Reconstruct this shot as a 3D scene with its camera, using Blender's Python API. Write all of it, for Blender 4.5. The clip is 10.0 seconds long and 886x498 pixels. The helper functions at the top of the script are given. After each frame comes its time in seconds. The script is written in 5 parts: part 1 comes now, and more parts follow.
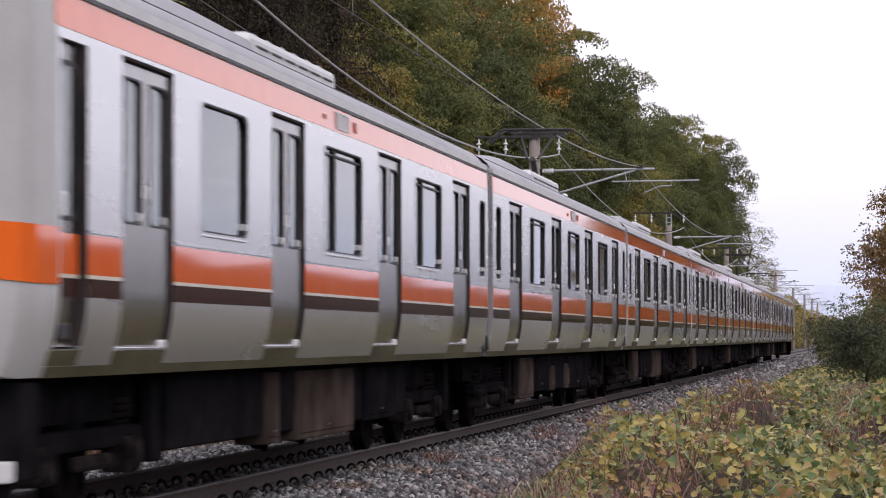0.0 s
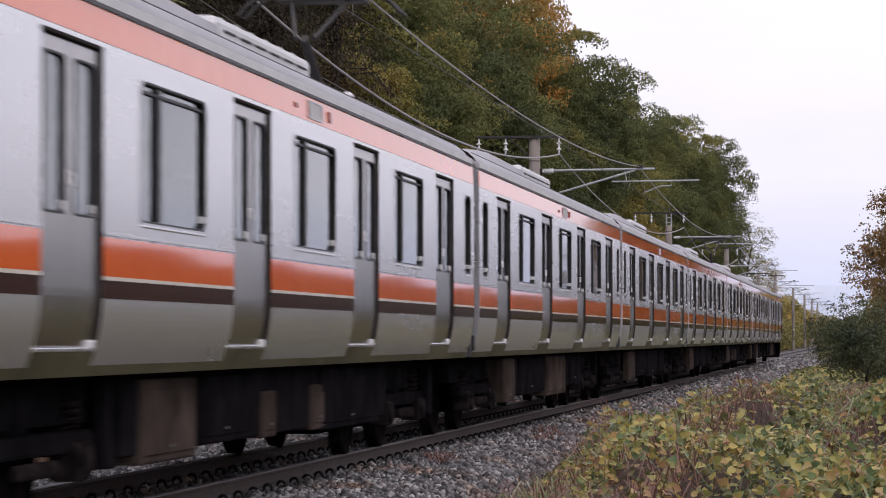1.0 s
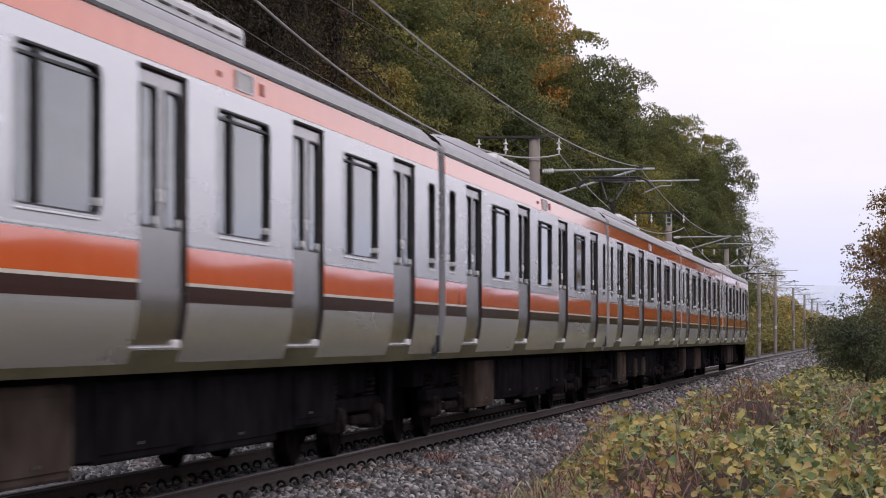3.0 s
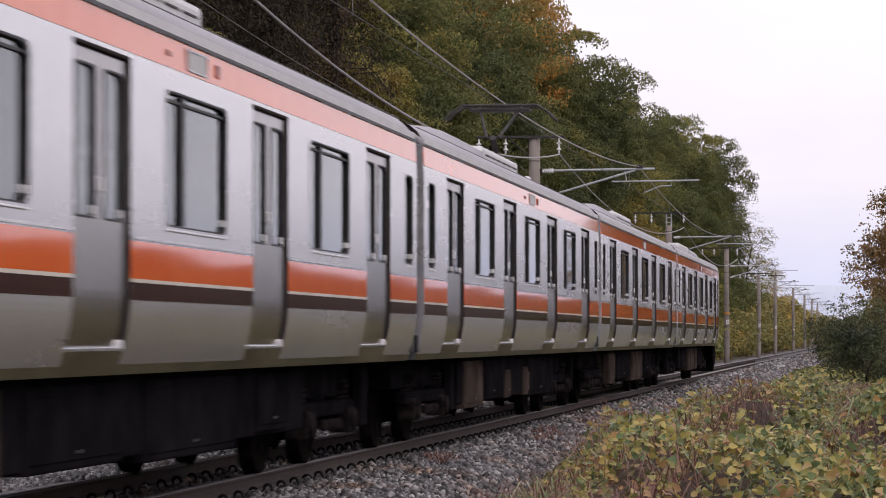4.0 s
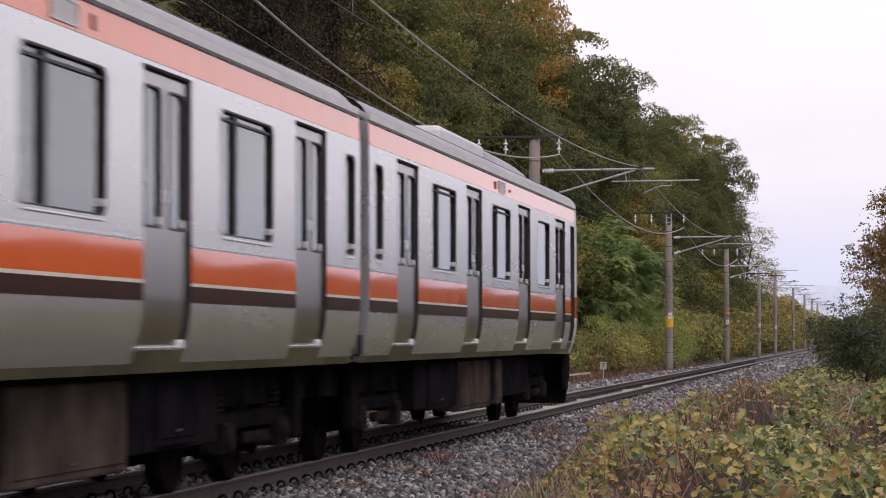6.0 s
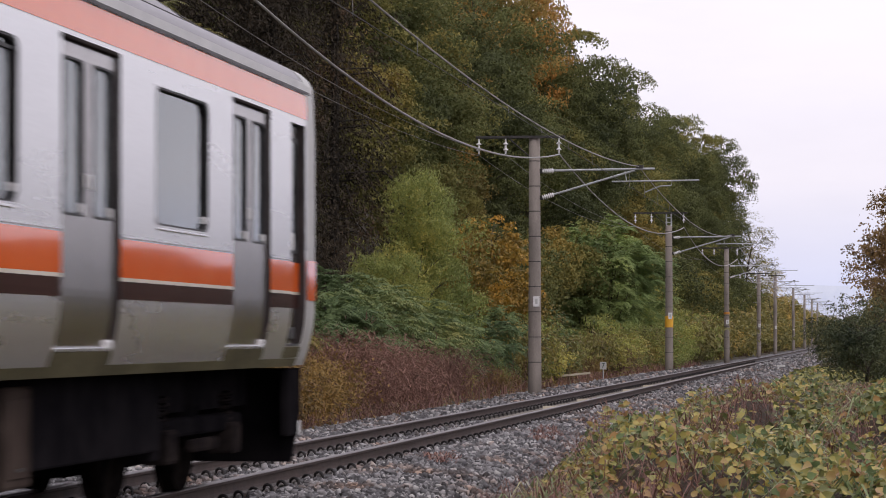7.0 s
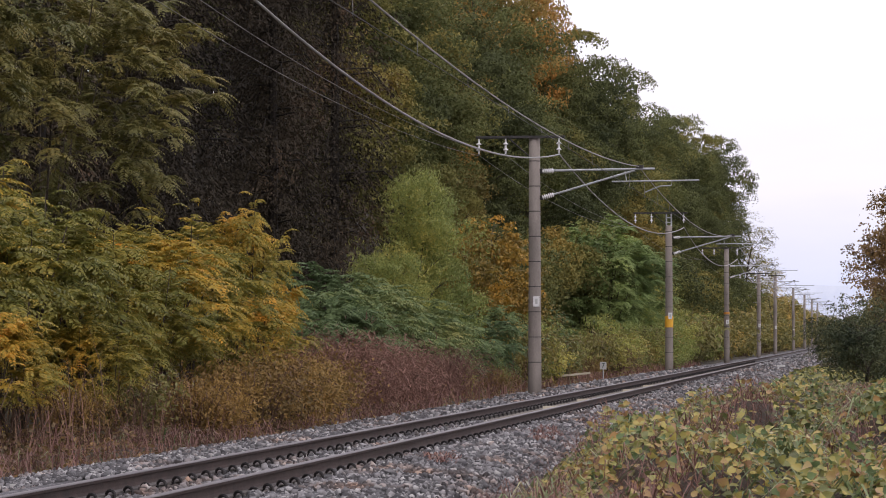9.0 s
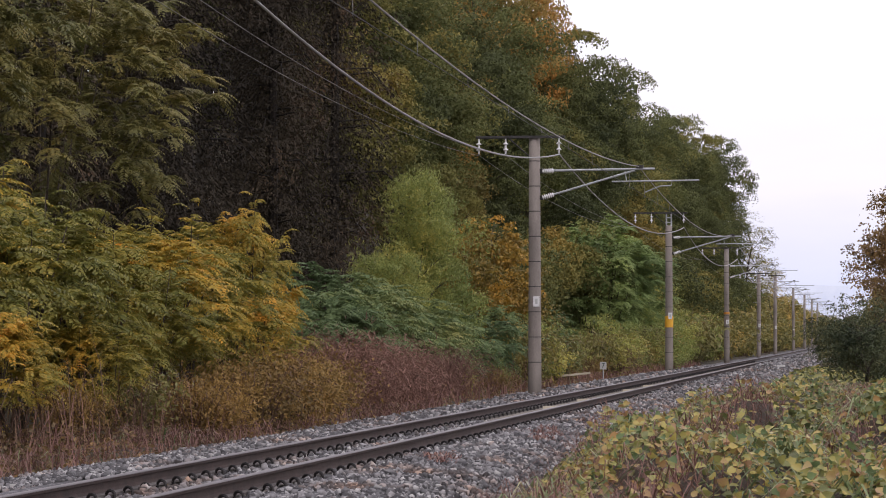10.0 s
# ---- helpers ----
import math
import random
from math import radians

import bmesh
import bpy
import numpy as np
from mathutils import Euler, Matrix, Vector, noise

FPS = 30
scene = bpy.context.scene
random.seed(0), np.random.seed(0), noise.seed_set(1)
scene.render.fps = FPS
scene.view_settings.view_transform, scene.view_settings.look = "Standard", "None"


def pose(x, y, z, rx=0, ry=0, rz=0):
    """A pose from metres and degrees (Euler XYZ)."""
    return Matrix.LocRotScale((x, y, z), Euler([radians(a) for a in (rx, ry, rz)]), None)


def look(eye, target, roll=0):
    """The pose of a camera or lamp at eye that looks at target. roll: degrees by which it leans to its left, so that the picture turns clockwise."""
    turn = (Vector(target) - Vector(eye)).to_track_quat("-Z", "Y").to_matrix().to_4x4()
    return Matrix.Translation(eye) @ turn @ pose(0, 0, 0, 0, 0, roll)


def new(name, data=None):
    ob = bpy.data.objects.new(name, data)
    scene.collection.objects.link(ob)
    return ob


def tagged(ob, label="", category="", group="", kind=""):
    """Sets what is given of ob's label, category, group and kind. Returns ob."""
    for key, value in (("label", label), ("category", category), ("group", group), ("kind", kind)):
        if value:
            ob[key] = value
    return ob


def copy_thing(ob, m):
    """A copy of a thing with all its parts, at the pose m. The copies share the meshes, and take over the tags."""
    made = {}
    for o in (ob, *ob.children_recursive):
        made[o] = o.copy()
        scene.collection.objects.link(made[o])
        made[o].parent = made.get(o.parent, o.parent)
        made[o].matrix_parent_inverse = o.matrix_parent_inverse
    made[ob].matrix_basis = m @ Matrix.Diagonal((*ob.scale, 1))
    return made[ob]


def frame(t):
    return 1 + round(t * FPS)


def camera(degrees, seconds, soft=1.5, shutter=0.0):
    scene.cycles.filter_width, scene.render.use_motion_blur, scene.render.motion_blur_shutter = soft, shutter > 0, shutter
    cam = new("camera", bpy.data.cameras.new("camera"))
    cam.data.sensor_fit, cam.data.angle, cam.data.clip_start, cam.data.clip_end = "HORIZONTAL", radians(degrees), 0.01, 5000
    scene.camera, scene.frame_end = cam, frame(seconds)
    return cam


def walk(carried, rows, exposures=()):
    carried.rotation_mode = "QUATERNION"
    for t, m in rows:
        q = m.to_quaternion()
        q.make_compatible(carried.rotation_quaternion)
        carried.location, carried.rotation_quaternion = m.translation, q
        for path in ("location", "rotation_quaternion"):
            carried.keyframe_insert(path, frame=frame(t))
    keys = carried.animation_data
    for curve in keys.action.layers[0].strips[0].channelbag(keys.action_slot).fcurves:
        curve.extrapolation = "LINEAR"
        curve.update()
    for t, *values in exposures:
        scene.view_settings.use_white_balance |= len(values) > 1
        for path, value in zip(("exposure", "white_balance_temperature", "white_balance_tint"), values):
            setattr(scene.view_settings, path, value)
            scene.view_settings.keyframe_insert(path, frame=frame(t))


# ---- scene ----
cam = camera(17.56, 10.0, soft=1.0, shutter=0.28)
EYE = Vector((6.046, -36.918, 1.215))
yaw, pitch = radians(-8.485), radians(1.768)
AIM = EYE + Vector((math.sin(yaw) * math.cos(pitch), math.cos(yaw) * math.cos(pitch), math.sin(pitch)))
walk(cam, [(0.0, look(EYE, AIM)), (10.0, look(EYE, AIM))], exposures=[(0.0, 0.16, 6400, 20), (0.5, 0.01, 6400, 20), (2.5, 0.0, 6380, 20), (4.0, 0.0, 6620, 21), (5.5, 0.0, 6640, 21), (7.0, -0.05, 6550, 20), (7.5, -0.05, 6510, 20), (8.2, 0.07, 6500, 20), (9.0, 0.1, 6500, 20), (10.0, 0.1, 6500, 20)])

# ---- world and light ----
world = bpy.data.worlds.new("overcast_sky")
scene.world = world
world.use_nodes = True
wn, wl = world.node_tree.nodes, world.node_tree.links
wn.clear()
SUN_EL, SUN_AZ = radians(42), radians(150)


def wnode(kind, **kw):
    n = wn.new(kind)
    for k, v in kw.items():
        n.inputs[k].default_value = v
    return n


sky = wn.new("ShaderNodeTexSky")
sky.sky_type, sky.sun_disc, sky.sun_elevation, sky.sun_rotation = "NISHITA", False, SUN_EL, SUN_AZ
sky.air_density, sky.dust_density = 1.0, 4.0
thin = wnode("ShaderNodeVectorMath")
thin.operation = "SCALE"
thin.inputs["Scale"].default_value = 0.09
wl.new(sky.outputs[0], thin.inputs[0])
wtc = wn.new("ShaderNodeTexCoord")
wmap = wnode("ShaderNodeMapping")
wmap.inputs["Scale"].default_value = (1.0, 1.0, 4.0)
wl.new(wtc.outputs["Generated"], wmap.inputs[0])
cloud = wnode("ShaderNodeTexNoise", Scale=3.0, Detail=6.0, Roughness=0.55)
wl.new(wmap.outputs[0], cloud.inputs["Vector"])
cramp = wn.new("ShaderNodeValToRGB")
cramp.color_ramp.elements[0].position, cramp.color_ramp.elements[0].color = 0.3, (0.96, 0.97, 1.04, 1)
cramp.color_ramp.elements[1].position, cramp.color_ramp.elements[1].color = 0.62, (1.13, 1.13, 1.19, 1)
wl.new(cloud.outputs[0], cramp.inputs[0])
wsep = wn.new("ShaderNodeSeparateXYZ")
wl.new(wtc.outputs["Generated"], wsep.inputs[0])
low = wn.new("ShaderNodeValToRGB")
low.color_ramp.elements[0].position, low.color_ramp.elements[0].color = 0.012, (0.70, 0.77, 0.92, 1)
low.color_ramp.elements[1].position, low.color_ramp.elements[1].color = 0.055, (1.0, 1.0, 1.0, 1)
wl.new(wsep.outputs["Z"], low.inputs[0])
veil = wnode("ShaderNodeMixRGB", Fac=1.0)
veil.blend_type = "MULTIPLY"
wl.new(cramp.outputs[0], veil.inputs[1])
wl.new(low.outputs[0], veil.inputs[2])
wmix = wnode("ShaderNodeMixRGB", Fac=0.88)
wl.new(thin.outputs[0], wmix.inputs[1])
wl.new(veil.outputs[0], wmix.inputs[2])
bg = wnode("ShaderNodeBackground", Strength=1.0)
wl.new(wmix.outputs[0], bg.inputs[0])
wout = wn.new("ShaderNodeOutputWorld")
wl.new(bg.outputs[0], wout.inputs[0])

sun = new("sun", bpy.data.lights.new("sun", "SUN"))
sun.data.energy, sun.data.angle, sun.data.color = 0.5, radians(25), (1.0, 0.95, 0.88)
sun.matrix_basis = look((40 * math.sin(SUN_AZ), 40 * math.cos(SUN_AZ), 36), (0, 0, 0))


# ---- materials ----
def nodes_of(name):
    m = bpy.data.materials.new(name)
    m.use_nodes = True
    nt = m.node_tree
    return m, nt, nt.nodes["Principled BSDF"]


def nd(nt, kind, **kw):
    n = nt.nodes.new(kind)
    for k, v in kw.items():
        n.inputs[k.replace("_", " ")].default_value = v
    return n


def coords(nt, scale=(1, 1, 1), which="Object"):
    c, mp = nt.nodes.new("ShaderNodeTexCoord"), nt.nodes.new("ShaderNodeMapping")
    mp.inputs["Scale"].default_value = scale
    nt.links.new(c.outputs[which], mp.inputs[0])
    return mp.outputs[0]


def ramp(nt, fac, stops):
    r = nt.nodes.new("ShaderNodeValToRGB")
    els = r.color_ramp.elements
    while len(els) < len(stops):
        els.new(0.5)
    for e, (p, c) in zip(els, stops):
        e.position, e.color = p, (*c, 1)
    nt.links.new(fac, r.inputs[0])
    return r.outputs[0]


def bump(nt, bs, height, strength, distance):
    b = nd(nt, "ShaderNodeBump", Strength=strength, Distance=distance)
    nt.links.new(height, b.inputs["Height"])
    nt.links.new(b.outputs[0], bs.inputs["Normal"])


def surface(name, c1, c2, scale=3.0, rough=0.6, metal=0.0, bumpy=0.2, grain=40.0, stretch=(1, 1, 1), rvar=0.1, coat=0.0, dist=0.01, spec=0.5):
    """Paint, metal or stone: two colours in large stains, fine grain in relief and gloss."""
    m, nt, bs = nodes_of(name)
    v = coords(nt, stretch)
    a, b = nd(nt, "ShaderNodeTexNoise", Scale=scale, Detail=5.0, Roughness=0.6), nd(nt, "ShaderNodeTexNoise", Scale=grain, Detail=4.0)
    nt.links.new(v, a.inputs["Vector"]), nt.links.new(v, b.inputs["Vector"])
    mixn = nt.nodes.new("ShaderNodeMath")
    mixn.operation = "MULTIPLY_ADD"
    mixn.inputs[1].default_value, mixn.inputs[2].default_value = 0.35, -0.17
    nt.links.new(b.outputs[0], mixn.inputs[0])
    add = nt.nodes.new("ShaderNodeMath")
    nt.links.new(a.outputs[0], add.inputs[0]), nt.links.new(mixn.outputs[0], add.inputs[1])
    nt.links.new(ramp(nt, add.outputs[0], [(0.32, c1), (0.68, c2)]), bs.inputs["Base Color"])
    rr = nd(nt, "ShaderNodeMapRange", To_Min=max(0.02, rough - rvar), To_Max=min(1, rough + rvar))
    nt.links.new(a.outputs[0], rr.inputs[0])
    nt.links.new(rr.outputs[0], bs.inputs["Roughness"])
    bs.inputs["Metallic"].default_value = metal
    bs.inputs["Coat Weight"].default_value = coat
    bs.inputs["Specular IOR Level"].default_value = spec
    bump(nt, bs, b.outputs[0], bumpy, dist)
    return m


def leafy(name, stops, through_light=0.35, rough=0.55, patch=0.25, mottle=0.3, fleck=0.7, spec=0.5):
    """Leaves: a colour for each leaf from a ramp, shifted in patches over the crown; light passes through them."""
    m, nt, bs = nodes_of(name)
    stops = [(p, (r, g, b * 1.25 + 0.004)) for p, (r, g, b) in stops]
    geo, obi = nt.nodes.new("ShaderNodeNewGeometry"), nt.nodes.new("ShaderNodeObjectInfo")
    n = nd(nt, "ShaderNodeTexNoise", Scale=patch, Detail=3.0)
    nt.links.new(geo.outputs["Position"], n.inputs["Vector"])

    def math_(op, a, b):
        k = nt.nodes.new("ShaderNodeMath")
        k.operation = op
        for i, x in enumerate((a, b)):
            if hasattr(x, "links"):
                nt.links.new(x, k.inputs[i])
            else:
                k.inputs[i].default_value = x
        return k.outputs[0]

    f = math_("ADD", math_("MULTIPLY", math_("SUBTRACT", geo.outputs["Random Per Island"], 0.5), mottle), math_("MULTIPLY", n.outputs[0], 1.7))
    f = math_("ADD", math_("SUBTRACT", f, 0.47), math_("MULTIPLY", math_("SUBTRACT", obi.outputs["Random"], 0.5), 0.35))
    fine = nd(nt, "ShaderNodeTexNoise", Scale=4.5, Detail=6.0, Roughness=0.75)
    nt.links.new(geo.outputs["Position"], fine.inputs["Vector"])
    f = math_("ADD", f, math_("MULTIPLY", math_("SUBTRACT", fine.outputs[0], 0.5), fleck))
    col = ramp(nt, f, stops)
    nt.links.new(col, bs.inputs["Base Color"])
    bs.inputs["Roughness"].default_value = rough
    bs.inputs["Specular IOR Level"].default_value = spec
    tr = nt.nodes.new("ShaderNodeBsdfTranslucent")
    nt.links.new(col, tr.inputs[0])
    mx = nt.nodes.new("ShaderNodeMixShader")
    mx.inputs[0].default_value = through_light
    out = nt.nodes["Material Output"]
    nt.links.new(bs.outputs[0], mx.inputs[1]), nt.links.new(tr.outputs[0], mx.inputs[2])
    nt.links.new(mx.outputs[0], out.inputs[0])
    return m


def brushed(name, c1, c2, rough):
    m = surface(name, c1, c2, 1.2, rough, 1.0, 0.008, 60.0, (1, 0.15, 1), 0.02, dist=0.002)
    return m


STEEL = surface("brushed_steel", (0.67, 0.675, 0.69), (0.77, 0.775, 0.79), 1.2, 0.27, 0.82, 0.003, 60.0, (1, 0.15, 1), 0.06, dist=0.002)
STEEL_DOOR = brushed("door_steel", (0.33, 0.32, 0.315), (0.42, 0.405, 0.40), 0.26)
BRIGHT = surface("polished_steel", (0.7, 0.7, 0.7), (0.8, 0.8, 0.8), 5, 0.22, 1.0, 0.05)
ORANGE = surface("orange_film", (0.93, 0.145, 0.014), (0.97, 0.175, 0.025), 2, 0.06, 0.0, 0.0, 50, rvar=0.02, coat=0.3)
CREAM = surface("cream_film", (0.72, 0.66, 0.52), (0.8, 0.74, 0.6), 2, 0.2, 0.0, 0.02)
BROWN = surface("brown_film", (0.05, 0.018, 0.014), (0.068, 0.026, 0.02), 2, 0.06, 0.0, 0.0, rvar=0.02)
MASK = surface("grey_cab_resin", (0.46, 0.46, 0.44), (0.54, 0.54, 0.52), 2, 0.4, 0.0, 0.04)
ROOF = surface("roof_paint", (0.30, 0.295, 0.315), (0.42, 0.415, 0.435), 1.5, 0.55, 0.0, 0.1, 30, (1, 0.2, 1))
AC_GREY = surface("cooler_paint", (0.58, 0.58, 0.58), (0.74, 0.74, 0.73), 2.5, 0.5, 0.3, 0.1)
GASKET = surface("black_rubber", (0.006, 0.006, 0.007), (0.014, 0.014, 0.015), 4, 0.5, 0.0, 0.1)
SEAT = surface("seat_cloth", (0.05, 0.03, 0.03), (0.09, 0.05, 0.05), 8, 0.9)
INTERIOR = surface("interior_panel", (0.30, 0.30, 0.29), (0.38, 0.38, 0.36), 2, 0.6)
RAILHEAD = surface("worn_rail_head", (0.17, 0.155, 0.155), (0.27, 0.25, 0.25), 3, 0.5, 0.7, 0.08, 60, (1, 0.1, 1))
RAILRUST = surface("rusty_rail_web", (0.035, 0.022, 0.018), (0.075, 0.05, 0.042), 6, 0.8, 0.1, 0.3, 50)
RAILFOOT = surface("dusty_rail_foot", (0.075, 0.065, 0.06), (0.15, 0.135, 0.125), 5, 0.8, 0.1, 0.2, 50)
CLIP = surface("rail_clip_steel", (0.010, 0.009, 0.009), (0.03, 0.026, 0.024), 20, 0.7, 0.2, 0.2)
CONCRETE = surface("weathered_concrete", (0.19, 0.165, 0.145), (0.34, 0.30, 0.265), 1.5, 0.85, 0.0, 0.3, 60, (1, 1, 0.25))
SLEEPER = surface("sleeper_concrete", (0.22, 0.20, 0.18), (0.34, 0.31, 0.27), 3, 0.9, 0.0, 0.4, 60)
PALE_SLEEPER = surface("pale_sleeper", (0.50, 0.45, 0.33), (0.62, 0.56, 0.44), 3, 0.9, 0.0, 0.3, 60)
GALV = surface("galvanised_pipe", (0.38, 0.40, 0.40), (0.5, 0.52, 0.52), 6, 0.5, 0.5, 0.1)
DARK_STEEL = surface("dark_steel", (0.03, 0.03, 0.03), (0.07, 0.065, 0.06), 6, 0.6, 0.4, 0.2)
PORCELAIN = surface("white_porcelain", (0.7, 0.7, 0.69), (0.8, 0.8, 0.8), 5, 0.2, 0.0, 0.02)
FINE_WIRE = surface("tarnished_wire", (0.10, 0.095, 0.09), (0.17, 0.16, 0.155), 5, 0.5, 0.3, 0.05)
WIRE = surface("copper_wire", (0.26, 0.25, 0.24), (0.4, 0.39, 0.38), 5, 0.45, 0.6, 0.05)
YELLOW = surface("yellow_plate", (0.72, 0.36, 0.02), (0.8, 0.43, 0.04), 3, 0.5, 0.0, 0.05)
# Pale cast metal of the handles; its white also stands in for sky glints.
CAST_AND_GLINT = surface("cast_aluminium_and_glint", (0.78, 0.78, 0.78), (0.86, 0.86, 0.86), 6, 0.35, 0.2, 0.05)
MOSSY = surface("grimy_sole_bar", (0.06, 0.052, 0.022), (0.13, 0.115, 0.06), 1.6, 0.7, 0.0, 0.2, 30, (1, 0.5, 1), spec=0.2)
RED_LAMP = surface("red_lamp_glass", (0.20, 0.045, 0.03), (0.28, 0.06, 0.045), 6, 0.25, 0.0, 0.02)
CEDAR_BARK = surface("cedar_bark", (0.012, 0.010, 0.008), (0.030, 0.024, 0.019), 3, 0.95, 0.0, 0.6, 18, (1, 1, 0.3))
WHITE = surface("white_plate", (0.68, 0.68, 0.67), (0.8, 0.8, 0.79), 3, 0.5, 0.0, 0.05)
INK = surface("sign_ink", (0.05, 0.09, 0.08), (0.07, 0.11, 0.1), 3, 0.6)
ORANGE_TAPE = surface("orange_band", (0.5, 0.2, 0.03), (0.6, 0.26, 0.05), 3, 0.6)
BARK = surface("bark", (0.035, 0.027, 0.02), (0.10, 0.08, 0.062), 3, 0.95, 0.0, 0.8, 18, (1, 1, 0.3), dist=0.03)
BROWN_TWIG = surface("dry_stem", (0.10, 0.06, 0.04), (0.22, 0.14, 0.09), 3, 0.9)
EARTH = surface("earth", (0.025, 0.017, 0.012), (0.06, 0.042, 0.028), 0.6, 0.95, 0.0, 0.6, 7, dist=0.05)
ROCK = surface("slope_rock", (0.10, 0.085, 0.075), (0.22, 0.19, 0.17), 0.8, 0.9, 0.0, 0.8, 6, dist=0.1)
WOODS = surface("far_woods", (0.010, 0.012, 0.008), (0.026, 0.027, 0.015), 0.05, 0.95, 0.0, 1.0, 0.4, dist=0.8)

def matte(name, c1, c2, scale):
    """Dull soot and brake dust; also the door jambs' painted-in reflection."""
    m, nt, bs = nodes_of(name)
    n = nd(nt, "ShaderNodeTexNoise", Scale=scale, Detail=6.0)
    nt.links.new(coords(nt), n.inputs["Vector"])
    d = nd(nt, "ShaderNodeBsdfDiffuse", Roughness=0.6)
    nt.links.new(ramp(nt, n.outputs[0], [(0.35, c1), (0.7, c2)]), d.inputs[0])
    nt.links.new(d.outputs[0], nt.nodes["Material Output"].inputs[0])
    return m


UNDER = matte("underframe_grime", (0.009, 0.0085, 0.010), (0.019, 0.017, 0.019), 3)
UNDER_BOX = matte("dusty_equipment_box", (0.038, 0.029, 0.025), (0.092, 0.071, 0.061), 2)
# Dark brown that holds the reflection on the door jambs.
JAMB_REFLECTION = matte("jamb_reflection_brown", (0.040, 0.035, 0.035), (0.075, 0.062, 0.060), 3)
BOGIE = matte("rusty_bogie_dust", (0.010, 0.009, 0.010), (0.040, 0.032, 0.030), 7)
WHEEL = matte("wheel_grime", (0.008, 0.007, 0.007), (0.024, 0.02, 0.018), 6)

m, nt, bs = nodes_of("window_glass")
bs.inputs["Base Color"].default_value = (0.26, 0.36, 0.38, 1)
bs.inputs["Roughness"].default_value, bs.inputs["Transmission Weight"].default_value, bs.inputs["IOR"].default_value = 0.03, 1.0, 1.8
GLASS = m

# ballast: grey crushed stone
m, nt, bs = nodes_of("ballast_bed")
v = coords(nt)
vor = nd(nt, "ShaderNodeTexVoronoi", Scale=17.0, Randomness=1.0)
nt.links.new(v, vor.inputs["Vector"])
sep = nt.nodes.new("ShaderNodeSeparateColor")
nt.links.new(vor.outputs["Color"], sep.inputs[0])
big = nd(nt, "ShaderNodeTexNoise", Scale=0.8, Detail=4.0)
nt.links.new(v, big.inputs["Vector"])
col = ramp(nt, sep.outputs[0], [(0.0, (0.045, 0.043, 0.046)), (0.5, (0.10, 0.097, 0.102)), (1.0, (0.24, 0.235, 0.24))])
mm = nd(nt, "ShaderNodeMixRGB", Fac=0.5)
mm.blend_type = "MULTIPLY"
nt.links.new(col, mm.inputs[1])
nt.links.new(ramp(nt, big.outputs[0], [(0.3, (0.6, 0.52, 0.46)), (0.6, (1, 1, 1))]), mm.inputs[2])
nt.links.new(mm.outputs[0], bs.inputs["Base Color"])
bs.inputs["Roughness"].default_value = 0.85
inv = nd(nt, "ShaderNodeMapRange", From_Max=0.06, To_Min=1.0, To_Max=0.0)
nt.links.new(vor.outputs["Distance"], inv.inputs[0])
bump(nt, bs, inv.outputs[0], 1.0, 0.05)
BALLAST = m

m, nt, bs = nodes_of("crushed_stone")
geo = nt.nodes.new("ShaderNodeNewGeometry")
nz = nd(nt, "ShaderNodeTexNoise", Scale=40.0, Detail=3.0)
nt.links.new(geo.outputs["Position"], nz.inputs["Vector"])
stain = nd(nt, "ShaderNodeTexNoise", Scale=0.55, Detail=5.0, Roughness=0.65)
nt.links.new(geo.outputs["Position"], stain.inputs["Vector"])
tint = nd(nt, "ShaderNodeMixRGB", Fac=1.0)
tint.blend_type = "MULTIPLY"
nt.links.new(ramp(nt, stain.outputs[0], [(0.52, (1, 1, 1)), (0.66, (1.0, 0.66, 0.47))]), tint.inputs[2])
nt.links.new(tint.outputs[0], bs.inputs["Base Color"])
nt.links.new(ramp(nt, geo.outputs["Random Per Island"], [(0.0, (0.045, 0.043, 0.045)), (0.5, (0.14, 0.137, 0.139)), (0.85, (0.30, 0.293, 0.290)), (1.0, (0.50, 0.49, 0.47))]), tint.inputs[1])
bs.inputs["Roughness"].default_value = 0.8
bump(nt, bs, nz.outputs[0], 0.4, 0.01)
STONE = m

m, nt, bs = nodes_of("ground_cover")
v = coords(nt)
n1, n2 = nd(nt, "ShaderNodeTexNoise", Scale=0.35, Detail=6.0), nd(nt, "ShaderNodeTexNoise", Scale=9.0, Detail=6.0)
nt.links.new(v, n1.inputs["Vector"]), nt.links.new(v, n2.inputs["Vector"])
add = nt.nodes.new("ShaderNodeMath")
nt.links.new(n1.outputs[0], add.inputs[0]), nt.links.new(n2.outputs[0], add.inputs[1])
nt.links.new(ramp(nt, add.outputs[0], [(0.0, (0.02, 0.015, 0.010)), (0.9, (0.042, 0.034, 0.02)), (1.1, (0.048, 0.046, 0.02)), (1.3, (0.075, 0.06, 0.034))]), bs.inputs["Base Color"])
bs.inputs["Roughness"].default_value = 0.95
bump(nt, bs, n2.outputs[0], 0.8, 0.08)
GROUND = m


# Distance haze is put into the colour, and the surface glows by itself.
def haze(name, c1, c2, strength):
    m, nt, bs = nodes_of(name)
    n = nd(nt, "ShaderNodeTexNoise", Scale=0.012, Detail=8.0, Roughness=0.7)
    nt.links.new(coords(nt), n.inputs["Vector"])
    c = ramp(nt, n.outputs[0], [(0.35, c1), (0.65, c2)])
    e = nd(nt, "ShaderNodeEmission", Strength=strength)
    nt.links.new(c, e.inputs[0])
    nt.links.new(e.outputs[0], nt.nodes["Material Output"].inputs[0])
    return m


